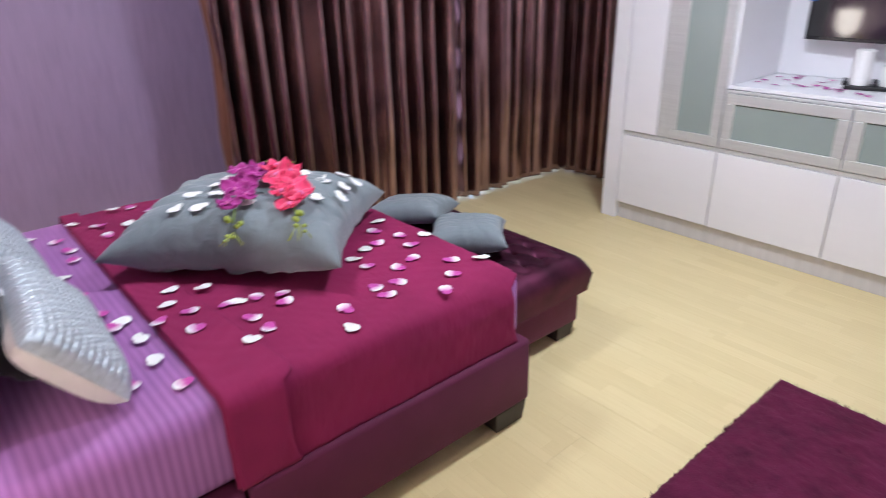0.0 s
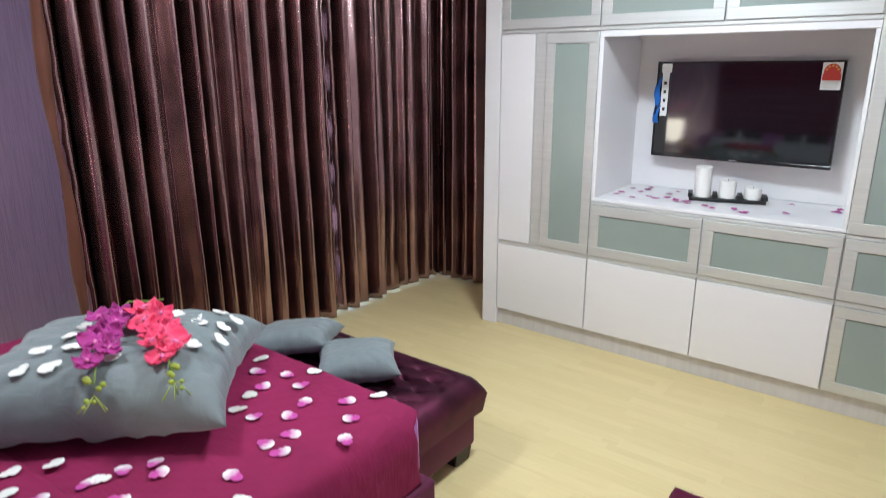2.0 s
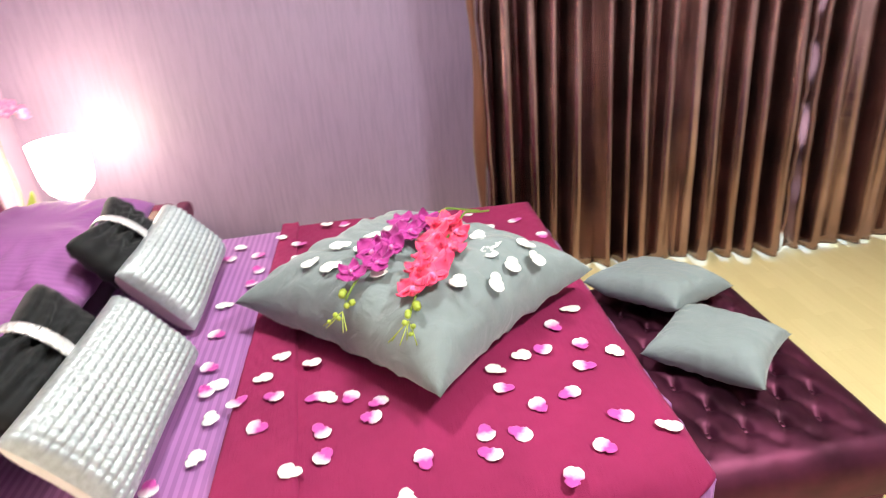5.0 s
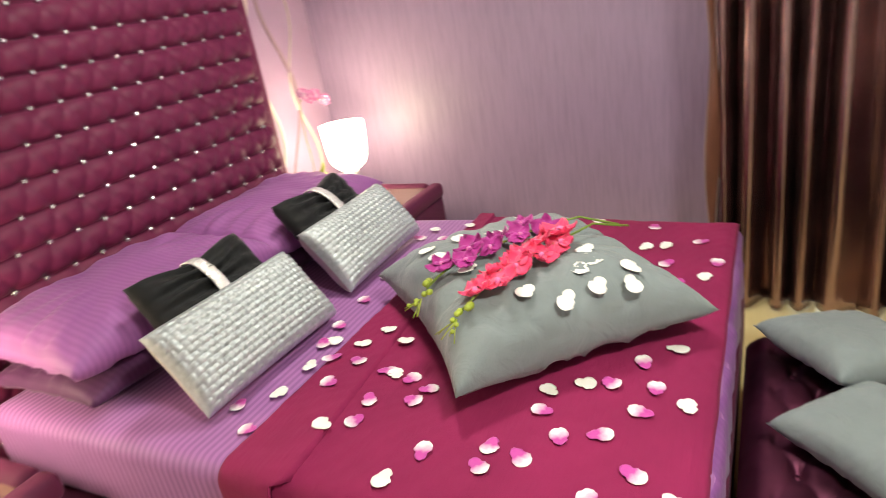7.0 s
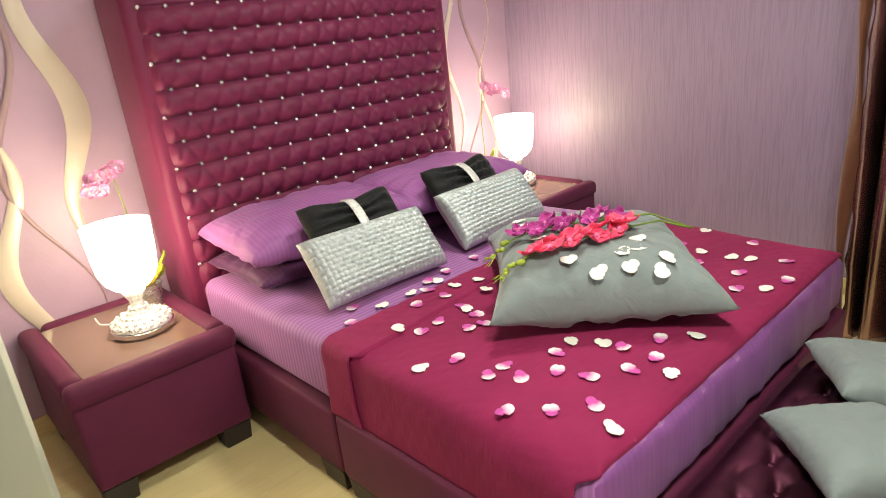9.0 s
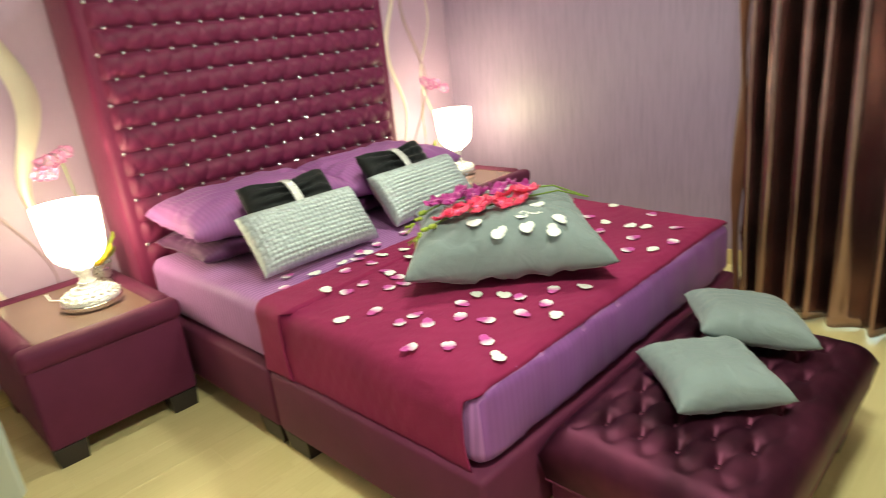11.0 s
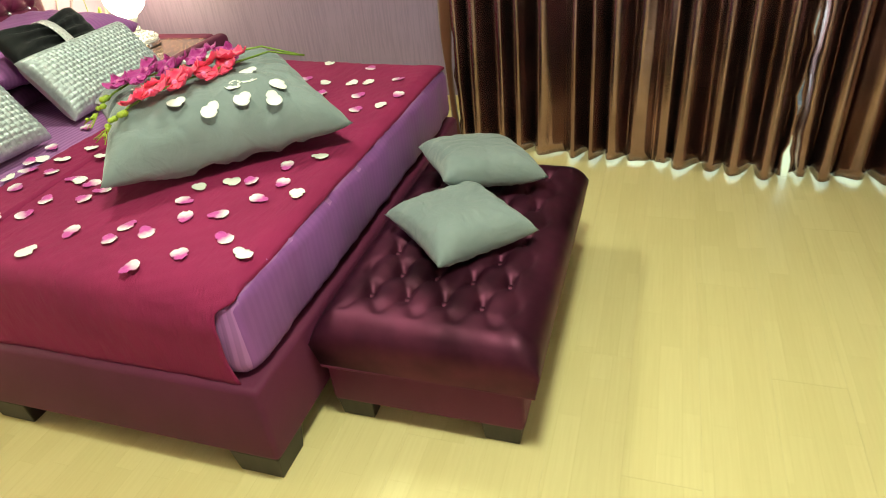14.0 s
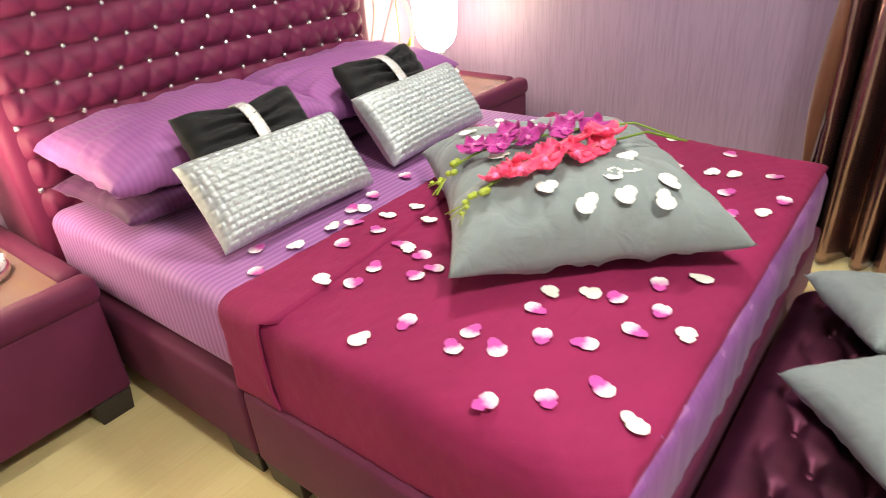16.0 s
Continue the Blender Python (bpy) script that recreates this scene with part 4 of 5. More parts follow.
def woven_cushion(x, y, z, seed, rx, ry, rz):
    """A bolster cushion covered with a basket weave of silver ribbons."""
    w, d, h = 0.275, 0.565, 0.13
    nx, ny = 14, 28
    def surf(a, b, sign):
        k = max(0.0, 1 - a ** 4) ** 0.42 * max(0.0, 1 - b ** 6) ** 0.42
        return (a * w / 2 * (1 - 0.03 * (1 - b * b)), b * d / 2 * (1 - 0.03 * (1 - a * a)), sign * h / 2 * k)
    def front(u, v):
        a, b = 2 * u - 1, 2 * v - 1
        x_, y_, z_ = surf(a, b, 1)
        p, q = u * nx, v * ny
        over = (int(p) + int(q)) % 2 == 0
        fp, fq = p - int(p), q - int(q)
        if over:
            e = (math.sin(math.pi * fp) ** 0.5) * (0.55 + 0.45 * math.sin(math.pi * fq))
        else:
            e = (math.sin(math.pi * fq) ** 0.5) * (0.55 + 0.45 * math.sin(math.pi * fp))
        kk = max(0.0, 1 - a ** 4) ** 0.3 * max(0.0, 1 - b ** 6) ** 0.3
        return (x_, y_, z_ + 0.0095 * max(0.0, e) * kk)
    def rear(u, v):
        return surf(2 * u - 1, 2 * v - 1, -1)
    c = thing("woven_cushion", "silver basket-weave bolster cushion", "cushion", group="silver cushions")
    lay(c, x, y, z, rx, ry, rz)
    fr = smooth(part("woven_front", sheet(nx * 6, ny * 6, front), M_SILVER, c, "woven silver ribbon"))
    bk = sheet(24, 36, rear)
    smooth(part("backing", (bk[0], [tuple(reversed(f)) for f in bk[1]]), M_SILVER_BACK, c, "plain dull backing"))
    return c


bow_cushion(0.825, -1.250, 0.796, 1.0, 0, 52, -3)
bow_cushion(0.810, -0.600, 0.802, 4.0, 0, 52, 3)
woven_cushion(0.972, -1.282, 0.716, 1.0, 0, 52, -2)
woven_cushion(0.934, -0.575, 0.716, 2.0, 0, 52, 2)

# the large grey cushion
PC, PA = Vector((1.693, -0.905)), 43.5
BIG_W, BIG_D, BIG_H, BIG_Z = 0.71, 0.80, 0.285, 0.684
big = smooth(part("floor_cushion", cushion_mesh(BIG_W, BIG_D, BIG_H, 0.12, 80, 0.55, 0.017, 2.0, 0.54), M_GREY))
lay(tagged(big, "large grey suede cushion lying on the bed runner", "cushion"), PC.x, PC.y, BIG_Z, 0, 0, PA)


def big_z(x, y):
    """The height of the large cushion's upper face."""
    d = Vector((x, y)) - PC
    c, s = math.cos(radians(PA)), math.sin(radians(PA))
    a, b = (d.x * c + d.y * s) / (BIG_W / 2), (-d.x * s + d.y * c) / (BIG_D / 2)
    if abs(a) >= 1 or abs(b) >= 1:
        return ZM + 0.02
    return BIG_Z + BIG_H / 2 * (1 - a ** 4) ** 0.55 * (1 - b ** 4) ** 0.55


# ---------------------------------------------------------------- bench at the foot of the bed
def bench():
    x0, x1, y0, y1 = 2.275, 2.882, -1.510, -0.500
    b = thing("bench", "plum velvet button-tufted bench at the foot of the bed", "bench")
    smooth(part("base_box", box(x0 + 0.015, x1 - 0.045, y0 + 0.030, y1 - 0.02, 0.070, 0.216, 0.014, 3), M_VELVET_SIDE, b), 40)
    px, py = 0.102, 0.205
    bx, by = 2.402, -1.350
    r = 0.075
    def lift(x, y):
        dx, dy = min(x - x0, x1 - x), min(y - y0, y1 - y)
        ex, ey = min(1.0, dx / r), min(1.0, dy / r)
        round_ = math.sqrt(max(0.0, 1 - (1 - ex) ** 2)) * math.sqrt(max(0.0, 1 - (1 - ey) ** 2))
        inner = max(0.0, min(1.0, (min(dx, dy) - 0.065) / 0.05))
        p, q = (x - bx) / px, (y - by) / py
        near = math.sin(math.pi * (p + q)) ** 2 + math.sin(math.pi * (p - q)) ** 2
        t = tuft((p + q), (p - q), 0.007, 0.45) + 0.026 * (1 - math.exp(-near / 0.42))
        return 0.300 + 0.080 * round_ + inner * (t - 0.026)
    def top(u, v):
        x, y = x0 + (x1 - x0) * u, y0 + (y1 - y0) * v
        return (x, y, lift(x, y) + 0.002 * nz(x * 20, y * 20, 3))
    def side(u, v):
        x, y, _ = top(u, v)
        cx, cy = (x0 + x1) / 2, (y0 + y1) / 2
        return (cx + (x - cx) * 0.955, cy + (y - cy) * 0.975, 0.220)
    smooth(part("cushion", sheet(110, 180, top, side), M_VELVET, b, "button-tufted plum velvet cushion"), 75)
    me = bpy.data.meshes.new("button")
    bb = bmesh.new()
    bmesh.ops.create_uvsphere(bb, u_segments=10, v_segments=6, radius=0.011, matrix=Matrix.Diagonal((1, 1, 0.5, 1)))
    bb.to_mesh(me)
    bb.free()
    me.materials.append(M_VELVET)
    for i in range(-4, 12):
        for j in range(-4, 16):
            if (i + j) % 2:
                continue
            x, y = bx + i * px / 2, by + j * py / 2
            if min(x - x0, x1 - x) > 0.07 and min(y - y0, y1 - y) > 0.07:
                o = new("button", me)
                o.parent = b
                o.location = (x, y, 0.357)
    part("piping", tube([(x0 + 0.014, y0 + 0.016, 0.218), (x1 - 0.018, y0 + 0.016, 0.218), (x1 - 0.018, y1 - 0.016, 0.218), (x0 + 0.014, y1 - 0.016, 0.218), (x0 + 0.014, y0 + 0.016, 0.218)], 0.006), M_VELVET_SIDE, b)
    for fx in ((x0 + 0.02, x0 + 0.13), (x1 - 0.165, x1 - 0.055)):
        for fy in ((y0 + 0.04, y0 + 0.15), (y1 - 0.13, y1 - 0.02)):
            foot_block(b, fx[0], fx[1], fy[0], fy[1], 0.070)


bench()
for x, y, z, rx, ry, rz, cw, cd, s in ((2.570, -1.065, 0.436, 0, 1, 46, 0.325, 0.345, 1.0), (2.540, -0.705, 0.456, -6, 9, 31, 0.345, 0.375, 2.0)):
    p = smooth(part("scatter_cushion", cushion_mesh(cw, cd, 0.135, 0.11, 36, 0.55, 0.006, s), M_GREY))
    lay(tagged(p, "small grey suede scatter cushion on the bench", "cushion", "scatter cushions"), x, y, z, rx, ry, rz)


# ---------------------------------------------------------------- bedside cabinets, lamps, orchids
def nightstand(y0, y1):
    n = thing("nightstand", "burgundy upholstered nightstand with a bronze glass top", "nightstand", group="nightstands")
    x0, x1, zt = X_HEAD + 0.02, 0.635, 0.507
    b = box(x0, x1 - 0.012, y0 + 0.012, y1 - 0.012, 0.085, 0.43, 0.02, 3)
    smooth(part("body", b, M_LEATHER, n), 40)
    rr = 0.032
    for a, c, d, e in ((x1 - 0.085, x1, y0, y1), (x0, x1 - 0.087, y0, y0 + 0.085), (x0, x1 - 0.087, y1 - 0.085, y1), (x0, x0 + 0.085, y0 + 0.087, y1 - 0.087)):
        smooth(part("padded_rim", box(a, c, d, e, 0.417, zt, rr, 4), M_LEATHER, n, "rounded padded rim"), 60)
    part("glass_top", box(x0 + 0.08, x1 - 0.08, y0 + 0.08, y1 - 0.08, 0.485, 0.494, 0.001), M_TABLE_GLASS, n, "reflective bronze glass")
    for fx in ((x0 + 0.02, x0 + 0.12), (x1 - 0.125, x1 - 0.02)):
        for fy in ((y0 + 0.02, y0 + 0.14), (y1 - 0.14, y1 - 0.02)):
            foot_block(n, fx[0], fx[1], fy[0], fy[1])


nightstand(-2.365, -1.750)
nightstand(0.040, 0.720)


def goblet_lamp(x, y):
    z = 0.4955
    l = thing("table_lamp", "lit goblet-shaped crystal table lamp on the nightstand", "lamp", x, y, z, group="bedside lamps")
    smooth(part("base_ring", lathe([(0, 0), (0.104, 0), (0.120, 0.004), (0.120, 0.022), (0.113, 0.026), (0, 0.026)], 48), M_CHROME, l, "polished chrome base"), 35)
    smooth(part("beaded_foot", lathe([(0.115, 0.0265), (0.113, 0.040), (0.090, 0.056), (0.056, 0.068), (0.034, 0.085), (0.025, 0.110), (0.027, 0.130), (0.038, 0.150), (0.045, 0.168), (0.000, 0.170)], 40), M_CRYSTAL, l, "foot and stem of crystal beads"))
    smooth(part("shade", lathe([(0.036, 0.171), (0.067, 0.188), (0.093, 0.214), (0.108, 0.248), (0.116, 0.301), (0.121, 0.370), (0.125, 0.444), (0.120, 0.444), (0.115, 0.370), (0.108, 0.301), (0.101, 0.250), (0.085, 0.217), (0.056, 0.193), (0.034, 0.179)], 48), M_SHADE, l, "glowing crystal bead shade")).visible_shadow = False
    beads = bmesh.new()
    for k in range(18):
        for j in range(5):
            a = 2 * math.pi * (k + 0.5 * (j % 2)) / 18
            r, zz = ((0.111, 0.044), (0.094, 0.058), (0.068, 0.068), (0.043, 0.082), (0.033, 0.100))[j]
            bmesh.ops.create_icosphere(beads, subdivisions=1, radius=0.009 if j < 3 else 0.006, matrix=pose(r * math.cos(a), r * math.sin(a), zz))
    part("bead_trim", beads, M_CRYSTAL, l, "faceted glass beads")
    smooth(part("cord", tube([(-0.09, 0.02, 0.006), (-0.13, -0.06, 0.004), (-0.16, -0.12, 0.02), (-0.165, -0.13, 0.05)], 0.003, 8), M_LABEL_WHITE, l, "white lamp cord"))


for lx, ly in LAMPS:
    goblet_lamp(lx, ly)


def petal_shape(l, w, cup, seed, n=6):
    """A thin curved petal, stalk end at -x."""
    def fn(u, v):
        a, b = u, 2 * v - 1
        half = w / 2 * (math.sin(math.pi * min(1.0, a * 0.93 + 0.05)) ** 0.65) * (1 + 0.16 * nz(a * 3, b * 2, seed) + 0.10 * nz(a * 9, b * 1.5, seed + 5))
        x = (a - 0.5) * l
        y = b * half
        z = cup * ((2 * a - 1) ** 2 * 0.8 + b * b * 0.7) + 0.004 * nz(a * 4, b * 3, seed + 3) + (0.006 if a > 0.9 else 0)
        return (x, y, z)
    def under(u, v):
        p = fn(u, v)
        return (p[0], p[1], p[2] - 0.0009)
    return sheet(n, n, fn, under)


def rose_shape(l, w, cup, seed, n=16):
    """A loose rose petal: a broad round body, notched shoulders and a blunt tip."""
    outline = [(0.0, 0.30), (0.07, 0.62), (0.20, 0.92), (0.40, 1.0), (0.52, 0.93), (0.62, 0.64), (0.74, 0.72), (0.86, 0.58), (0.95, 0.34), (1.0, 0.12)]
    def fn(u, v):
        b = 2 * v - 1
        for (a0, h0), (a1, h1) in zip(outline, outline[1:]):
            if u <= a1:
                half = h0 + (h1 - h0) * (u - a0) / (a1 - a0)
                break
        half *= w / 2 * (1 + 0.16 * nz(u * 6, (1 if b > 0 else -1) * 2.0, seed))
        z = cup * ((2 * u - 1) ** 2 * 0.8 + b * b * 0.7) + 0.003 * nz(u * 4, b * 3, seed + 3)
        return ((u - 0.5) * l + 0.003 * nz(b * 3, seed, 2.0), b * half, z)
    def under(u, v):
        p = fn(u, v)
        return (p[0], p[1], p[2] - 0.0008)
    return sheet(n, 6, fn, under)


def orchid_flower(parent, at, size, mat, facing, spin, seed):
    """Five broad petals and a lip, as one bloom."""
    f = new("bloom")
    f.parent = parent
    q = Vector(facing).to_track_quat("Z", "Y").to_matrix().to_4x4()
    f.matrix_basis = Matrix.Translation(at) @ q @ pose(0, 0, 0, 0, 0, spin)
    for k, (ang, l, w) in enumerate(((90, 0.95, 0.72), (18, 1.0, 1.15), (162, 1.0, 1.15), (-55, 0.9, 0.68), (-125, 0.9, 0.68))):
        o = smooth(part("petal", petal_shape(size * l, size * w, size * 0.16, seed + k, 5), mat, f))
        o.matrix_basis = pose(0, 0, 0, 0, 0, ang) @ pose(size * 0.48, 0, 0.001 * k, 0, -12 + 5 * (k % 3), 0)
    lip = bmesh.new()
    bmesh.ops.create_uvsphere(lip, u_segments=8, v_segments=6, radius=size * 0.17, matrix=pose(0, -size * 0.10, size * 0.12) @ Matrix.Diagonal((0.8, 1.2, 0.9, 1)))
    smooth(part("lip", lip, M_LIP, f))
    return f


def orchid_spray(label, pts, mat, count, size, seed, tail):
    """A long-stemmed artificial orchid: stem, blooms, buds at the tip."""
    rnd = random.Random(seed)
    s = thing("orchid_spray", label, "flower", group="orchid sprays")
    a, b = Vector(pts[0]), Vector(pts[1])
    floor_z = big_z(a.x, a.y) - 0.035
    def lift(p, h):
        return Vector((p.x, p.y, max(floor_z, big_z(p.x, p.y)) + h))
    line = [lift(a.lerp(b, t / 10), 0.020) for t in range(11)] + [Vector(p) for p in tail]
    smooth(part("stem", tube(line, 0.0032, 8), M_STEM, s))
    side = Vector((-(b - a).y, (b - a).x)).normalized()
    for k in range(count):
        t = 0.16 + 0.80 * k / (count - 1)
        p = a.lerp(b, t)
        p = p + side * (0.020 * (-1) ** k + rnd.uniform(-0.010, 0.010))
        h = 0.018 + rnd.uniform(0, 0.018)
        face = (0.25 * (-1) ** k * side.x + rnd.uniform(-.35, .35) - 0.15, 0.25 * (-1) ** k * side.y + rnd.uniform(-.35, .35) - 0.35, 1.0)
        orchid_flower(s, lift(p, h), size * rnd.uniform(0.85, 1.1), mat, face, rnd.uniform(0, 360), seed + k)
    d = (a - b).normalized()
    for k in range(7):
        p = a - d * 0.02 + d * (0.012 * k) + side * rnd.uniform(-0.022, 0.022)
        bud = bmesh.new()
        r = 0.011 - 0.0009 * k
        bmesh.ops.create_uvsphere(bud, u_segments=8, v_segments=6, radius=r, matrix=Matrix.Translation(lift(p, 0.018 + 0.006 * (k % 2))) @ Matrix.Diagonal((1, 1.25, 0.9, 1)))
        smooth(part("bud", bud, M_BUD, s))
    for k in range(5):
        p0 = a + d * 0.02
        p1 = a + d * rnd.uniform(0.05, 0.075) + side * rnd.uniform(-0.04, 0.04)
        smooth(part("tendril", tube([lift(p0, 0.014), lift(p0.lerp(p1, 0.6), 0.016), lift(p1, 0.006)], 0.0014, 6), M_BUD, s))
    return s


orchid_spray("magenta artificial orchid spray on the grey cushion", ((1.515, -1.150), (1.745, -0.800)), M_ORCHID_MAG, 8, 0.047, 11,
             ((1.83, -0.740, 0.850), (1.90, -0.715, 0.825), (1.935, -0.700, 0.812)))
orchid_spray("coral pink artificial orchid spray on the grey cushion", ((1.672, -1.265), (1.835, -0.875)), M_ORCHID_RED, 9, 0.056, 31,
             ((1.88, -0.780, 0.845), (1.94, -0.735, 0.822), (1.965, -0.710, 0.812)))


def potted_orchid(x, y, way, reach, tall):
    z = 0.4955
    pot = thing("potted_orchid", "pale pink orchid in a small ribbed tin pot", "plant", x, y, z, group="potted orchids")
    prof = [(0, 0), (0.036, 0)]
    for k in range(9):
        prof.append((0.037 + 0.0012 * k + (0.002 if k % 2 else 0), 0.006 + 0.0095 * k))
    prof += [(0.054, 0.096), (0.054, 0.101), (0.048, 0.101), (0.046, 0.08), (0, 0.08)]
    smooth(part("pot", lathe(prof, 32), M_STEEL, pot, "ribbed tin pot"), 30)
    stem = [(0, 0, 0.08), (0.006, 0.012 * way, 0.25), (0.0, 0.010 * way, 0.42), (0.004, 0.025 * way, tall - 0.04), (0.01, 0.35 * reach * way, tall), (0.02, 0.75 * reach * way, tall - 0.02), (0.03, reach * way, tall - 0.08)]
    smooth(part("stem", tube(stem, 0.0026, 8), M_STEM, pot))
    rnd = random.Random(5)
    for k in range(8):
        t = k / 7
        p = (0.02 + rnd.uniform(-.015, .02), (0.02 + reach * t) * way + rnd.uniform(-.012, .012), tall - 0.075 * t * t + rnd.uniform(-.022, .018))
        orchid_flower(pot, p, 0.040, M_ORCHID_PALE, (1.0, -0.5 + rnd.uniform(-.4, .4), 0.35), rnd.uniform(-30, 30), 50 + k)
    for k, (ang, l, mat) in enumerate(((80, 0.17, M_LEAF), (50, 0.12, M_LEAF_Y), (20, 0.10, M_LEAF_Y), (100, 0.11, M_LEAF), (-20, 0.10, M_LEAF_Y))):
        o = smooth(part("leaf", petal_shape(l, 0.042, 0.016, 3.0 + k, 8), mat, pot))
        o.matrix_basis = pose(0, 0, 0.09, 0, 0, ang) @ pose(0, 0, 0, 0, -48 + 9 * k, 0) @ pose(l * 0.48, 0, 0)


potted_orchid(0.06, -1.86, -1, 0.10, 0.610)
potted_orchid(0.00, 0.36, 1, 0.20, 0.630)


# ---------------------------------------------------------------- rug
def rug():
    x0, x1, y0, y1 = 1.55, 3.125, -3.08, -2.235
    def edge(x, y, k):
        return x + 0.008 * nz(x * 30, y * 30, k), y + 0.008 * nz(x * 30, y * 30, k + 4)
    def top(u, v):
        x, y = x0 + (x1 - x0) * u, y0 + (y1 - y0) * v
        e = min(x - x0, x1 - x, y - y0, y1 - y)
        h = 0.024 * min(1.0, e / 0.015) ** 0.5 + 0.004 * nz(x * 18, y * 18, 2) + 0.004 * nz(x * 60, y * 60, 5)
        if e < 1e-6:
            h = 0.004
        x, y = edge(x, y, 1) if e < 0.01 else (x, y)
        return (x, y, 0.002 + max(0.002, h))
    def low(u, v):
        x, y, _ = top(u, v)
        return (x, y, 0.001)
    r = thing("rug", "plum shag rug lying on the floor beside the bed", "rug")
    smooth(part("backing", sheet(150, 90, top, low), M_RUG, r), 60)
    rnd = random.Random(4)
    verts, faces = [], []
    for _ in range(26000):
        x, y = rnd.uniform(x0 + 0.003, x1 - 0.003), rnd.uniform(y0 + 0.003, y1 - 0.003)
        a = rnd.uniform(0, 6.283)
        lean = 0.010 * nz(x * 5, y * 5, 7)
        k = len(verts)
        dx, dy = 0.0022 * math.cos(a), 0.0022 * math.sin(a)
        verts += [(x - dx, y - dy, 0.014), (x + dx, y + dy, 0.014), (x + lean + rnd.uniform(-.005, .005), y + lean + rnd.uniform(-.005, .005), rnd.uniform(0.025, 0.032))]
        faces.append((k, k + 1, k + 2))
    tagged(part("pile", (verts, faces), M_RUG, r, "long plum pile"), kind="stuff")


rug()

# ---------------------------------------------------------------- rose petals
PETAL_MESHES = []
for kind, mat in (("white", M_PETAL_WHITE), ("pink", M_PETAL_PINK), ("magenta", M_PETAL_MAGENTA)):
    row = []
    for k in range(5):
        rnd = random.Random(70 + k)
        me = bpy.data.meshes.new("rose_petal")
        vv, ff = rose_shape(0.053 + 0.012 * rnd.random(), 0.042 + 0.010 * rnd.random(), 0.001 + 0.003 * rnd.random(), 9.0 + 3 * k)
        me.from_pydata(vv, [], ff)
        me.materials.append(mat)
        me.shade_smooth()
        row.append(me)
    PETAL_MESHES.append(row)
petal_rnd = random.Random(21)


def rose_petal(x, y, z, pink, scale=1.0, slope=(0, 0)):
    o = new("rose_petal", PETAL_MESHES[pink][petal_rnd.randrange(5)])
    turn = pose(0, 0, 0, petal_rnd.uniform(-6, 6), petal_rnd.uniform(-6, 6), petal_rnd.uniform(0, 360))
    o.matrix_world = pose(x, y, z + 0.002, slope[0], slope[1], 0) @ turn @ Matrix.Diagonal((scale, scale, scale, 1))
    tagged(o, ("ivory artificial rose petal", "pink and white artificial rose petal", "magenta artificial rose petal on the niche shelf")[pink], "petal", "scattered rose petals")
    return o


PINK_HEAD = [(1.070, -1.483), (1.285, -1.357), (1.172, -1.563), (1.442, -1.477), (1.309, -1.247), (1.121, -1.159), (1.110, -1.051), (1.221, -1.250),
             (1.432, -1.391), (1.548, -1.369), (1.498, -1.281), (1.413, -1.262), (1.095, -0.874), (1.032, -0.328), (1.464, -0.149), (1.298, -0.316),
             (1.298, -0.451), (1.143, -0.328), (1.159, -0.458), (1.150, -0.565), (1.515, -0.240)]
WHITE_HEAD = [(1.151, -1.413), (1.376, -1.517), (1.146, -1.137), (1.272, -1.162), (1.311, -1.075), (1.158, -1.277), (1.446, -1.273), (1.396, -1.123),
              (1.065, -0.239), (1.225, -0.232), (1.394, -0.148), (1.396, -0.368), (1.085, -0.696)]
PINK_FOOT = [(1.566, -1.315), (1.959, -0.202), (1.735, -0.345), (2.128, -0.331), (2.040, -0.517), (1.881, -0.501), (2.089, -0.651), (2.191, -0.502),
             (1.658, -1.532), (1.797, -1.546), (1.799, -1.479), (1.873, -1.498), (1.936, -1.419), (2.017, -1.389), (2.086, -1.295), (2.106, -1.204),
             (1.872, -1.334), (2.003, -1.202), (2.062, -1.099), (1.946, -1.647), (2.037, -1.577), (2.103, -1.491)]
WHITE_FOOT = [(1.740, -0.146), (1.839, -0.385), (1.955, -0.388), (2.018, -0.375), (2.161, -0.603), (1.612, -1.631), (2.180, -1.255), (1.867, -1.258),
              (1.943, -1.211), (2.132, -1.022), (2.190, -1.545)]
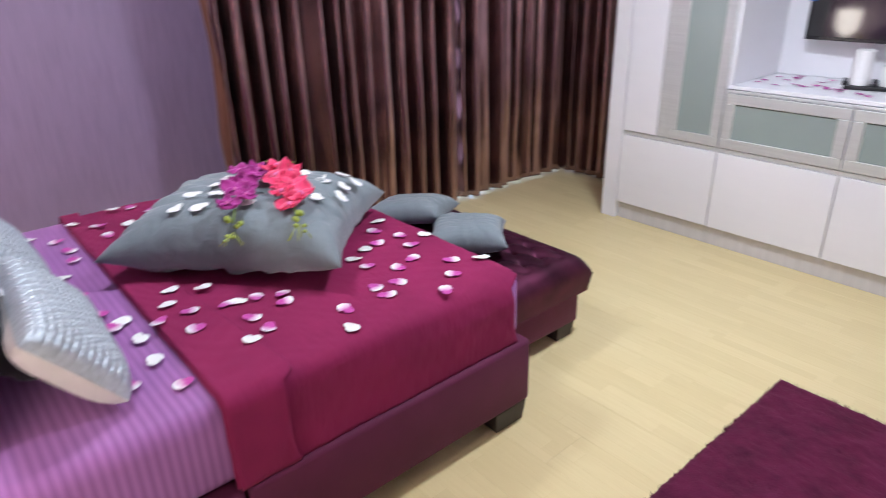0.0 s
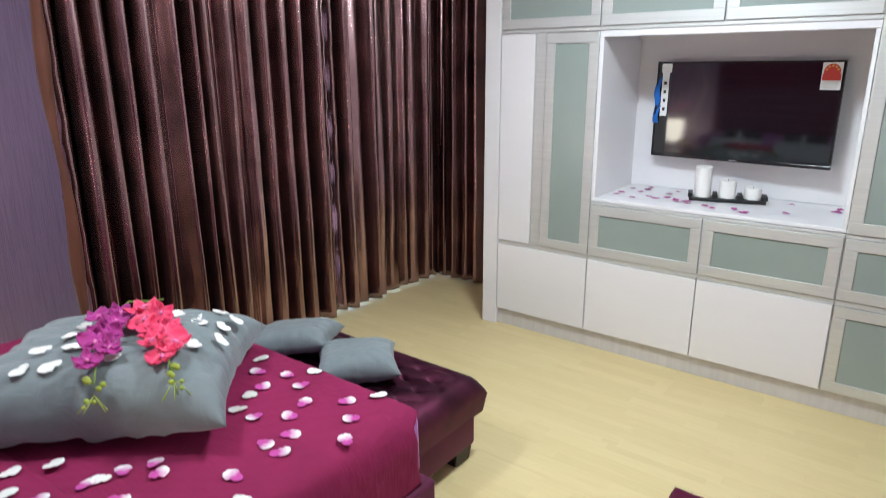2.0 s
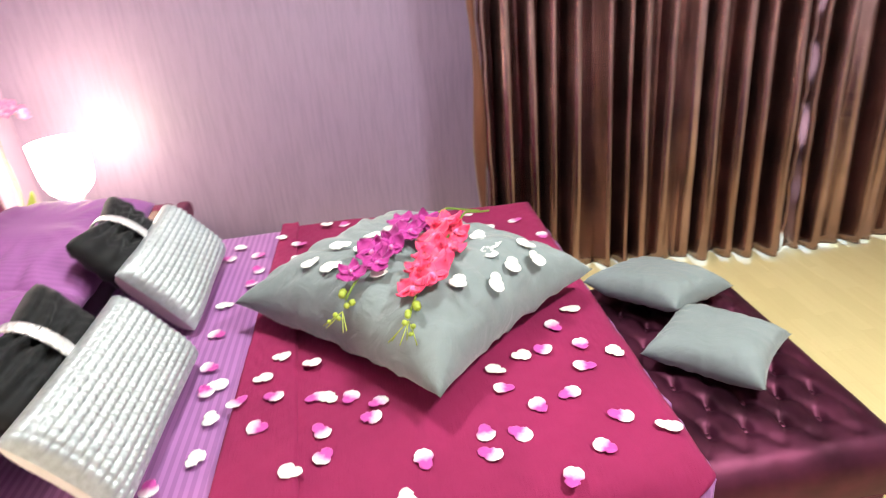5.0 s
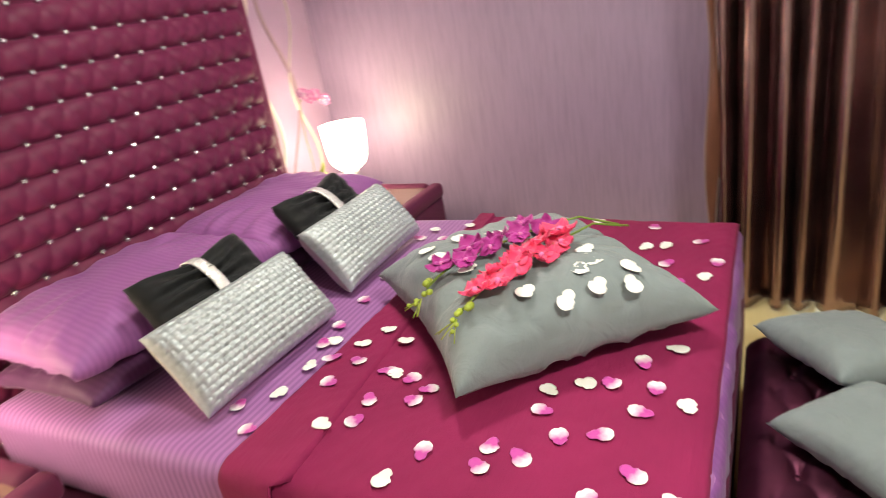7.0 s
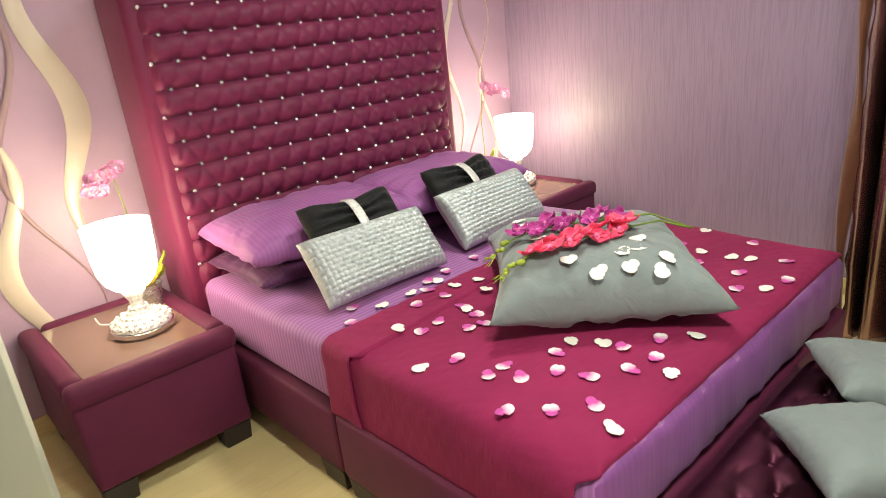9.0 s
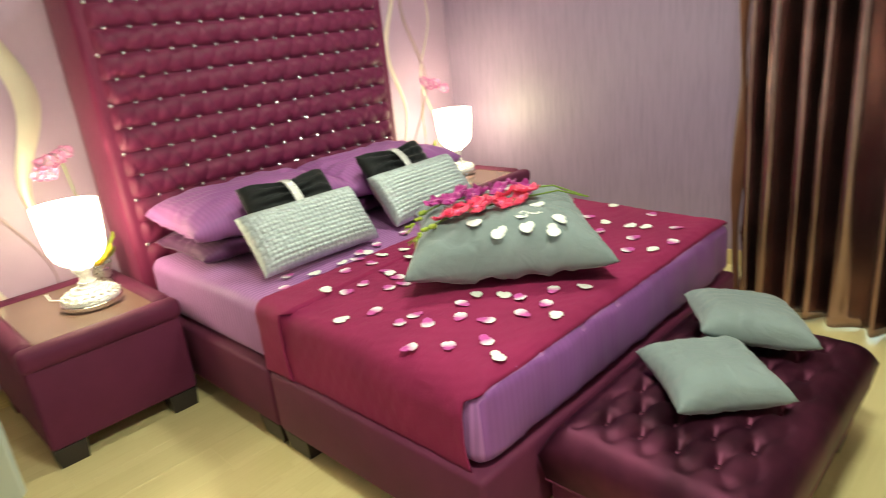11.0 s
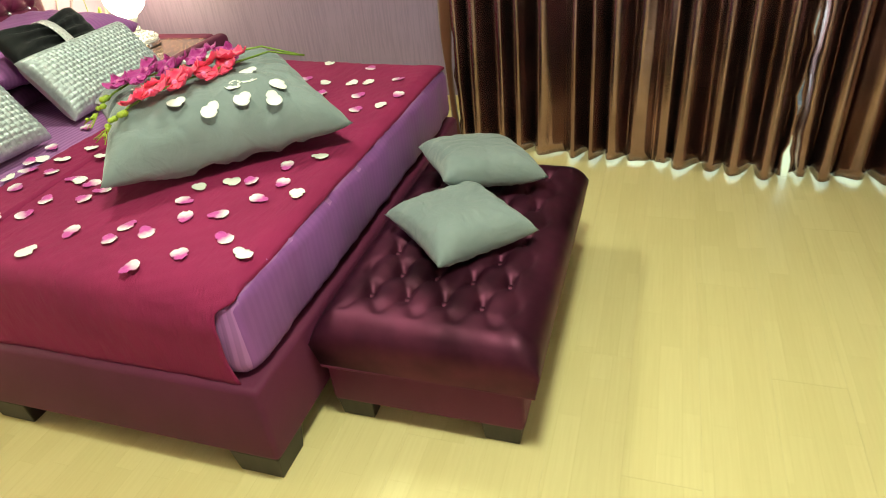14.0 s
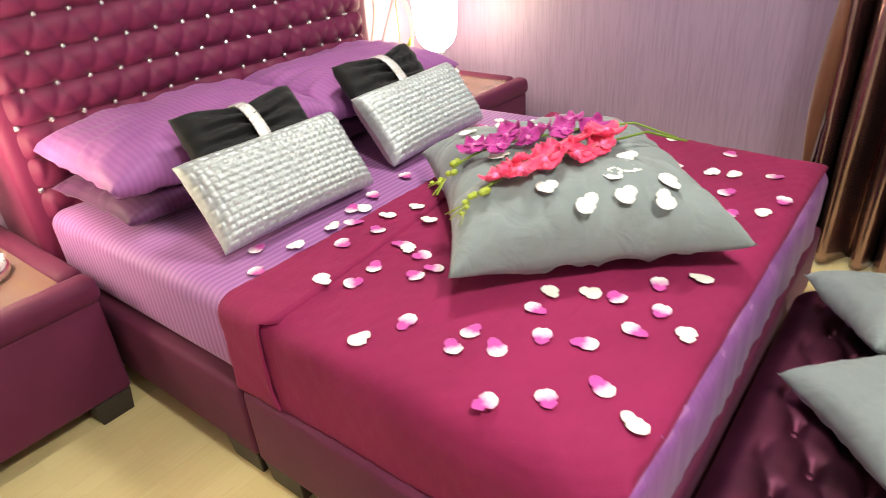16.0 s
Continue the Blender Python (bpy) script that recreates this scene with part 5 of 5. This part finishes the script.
WHITE_CUSHION = [(1.801, -1.165), (1.899, -1.155), (1.959, -1.080), (2.033, -1.041), (1.904, -1.034), (1.925, -0.983), (2.020, -0.979), (1.417, -0.942),
                 (1.476, -0.987), (1.607, -1.072), (1.655, -0.803), (1.893, -0.931), (1.594, -0.839), (1.500, -0.870), (1.565, -0.926)]
for pink, places in ((1, PINK_HEAD), (0, WHITE_HEAD), (1, PINK_FOOT), (0, WHITE_FOOT)):
    for x, y in places:
        z = ZM + 0.008 if x < 1.205 else ZM + (0.026 if x < 1.40 else 0.015)
        rose_petal(x, y, z, pink, 0.92)
for x, y in WHITE_CUSHION:
    rise_x, rise_y = (big_z(x + 0.02, y) - big_z(x - 0.02, y)) / 0.04, (big_z(x, y + 0.02) - big_z(x, y - 0.02)) / 0.04
    rose_petal(x, y, big_z(x, y) + 0.005, 0, 1.0, (math.degrees(math.atan(rise_y)), -math.degrees(math.atan(rise_x))))
for k in range(38):
    a, b = petal_rnd.uniform(4.24, 4.66), petal_rnd.uniform(-2.52, -1.42)
    if abs(b + 1.985) < 0.23 and 4.38 < a < 4.60:
        a += 0.15 if a > 4.50 else -0.15
    rose_petal(a, b, 0.905, 2 if k % 6 else 1, 0.72)

# ---------------------------------------------------------------- floor boards, last
floor_ob = tagged(part("floor", box(-0.75, X_TV + T, Y_DOOR - 1.4, Y_WIN + T, -0.14, -0.009), M_UNDER), "pale maple laminate floor", "floor", kind="structure")
BW, BL = 0.192, 1.285
plank_mesh = {}


def plank(w, l):
    key = (round(w, 3), round(l, 3))
    if key not in plank_mesh:
        me = bpy.data.meshes.new("plank")
        b = box(-w / 2 + 0.0001, w / 2 - 0.0001, -l / 2 + 0.0001, l / 2 - 0.0001, -0.008, 0.0, 0.0004, 1)
        b.to_mesh(me)
        b.free()
        me.materials.append(M_FLOOR)
        plank_mesh[key] = me
    return plank_mesh[key]


fx, row = X_HEAD, 0
while fx < X_TV:
    w = min(BW, X_TV - fx)
    fy = Y_DOOR - 1.25 - (row * 0.43) % BL
    while fy < Y_WIN:
        a, b = max(fy, Y_DOOR - 1.25), min(fy + BL, Y_WIN)
        if b - a > 0.02:
            o = new("plank", plank(w, b - a))
            o.parent = floor_ob
            o.location = (fx + w / 2, (a + b) / 2, 0)
        fy += BL
    fx += BW
    row += 1
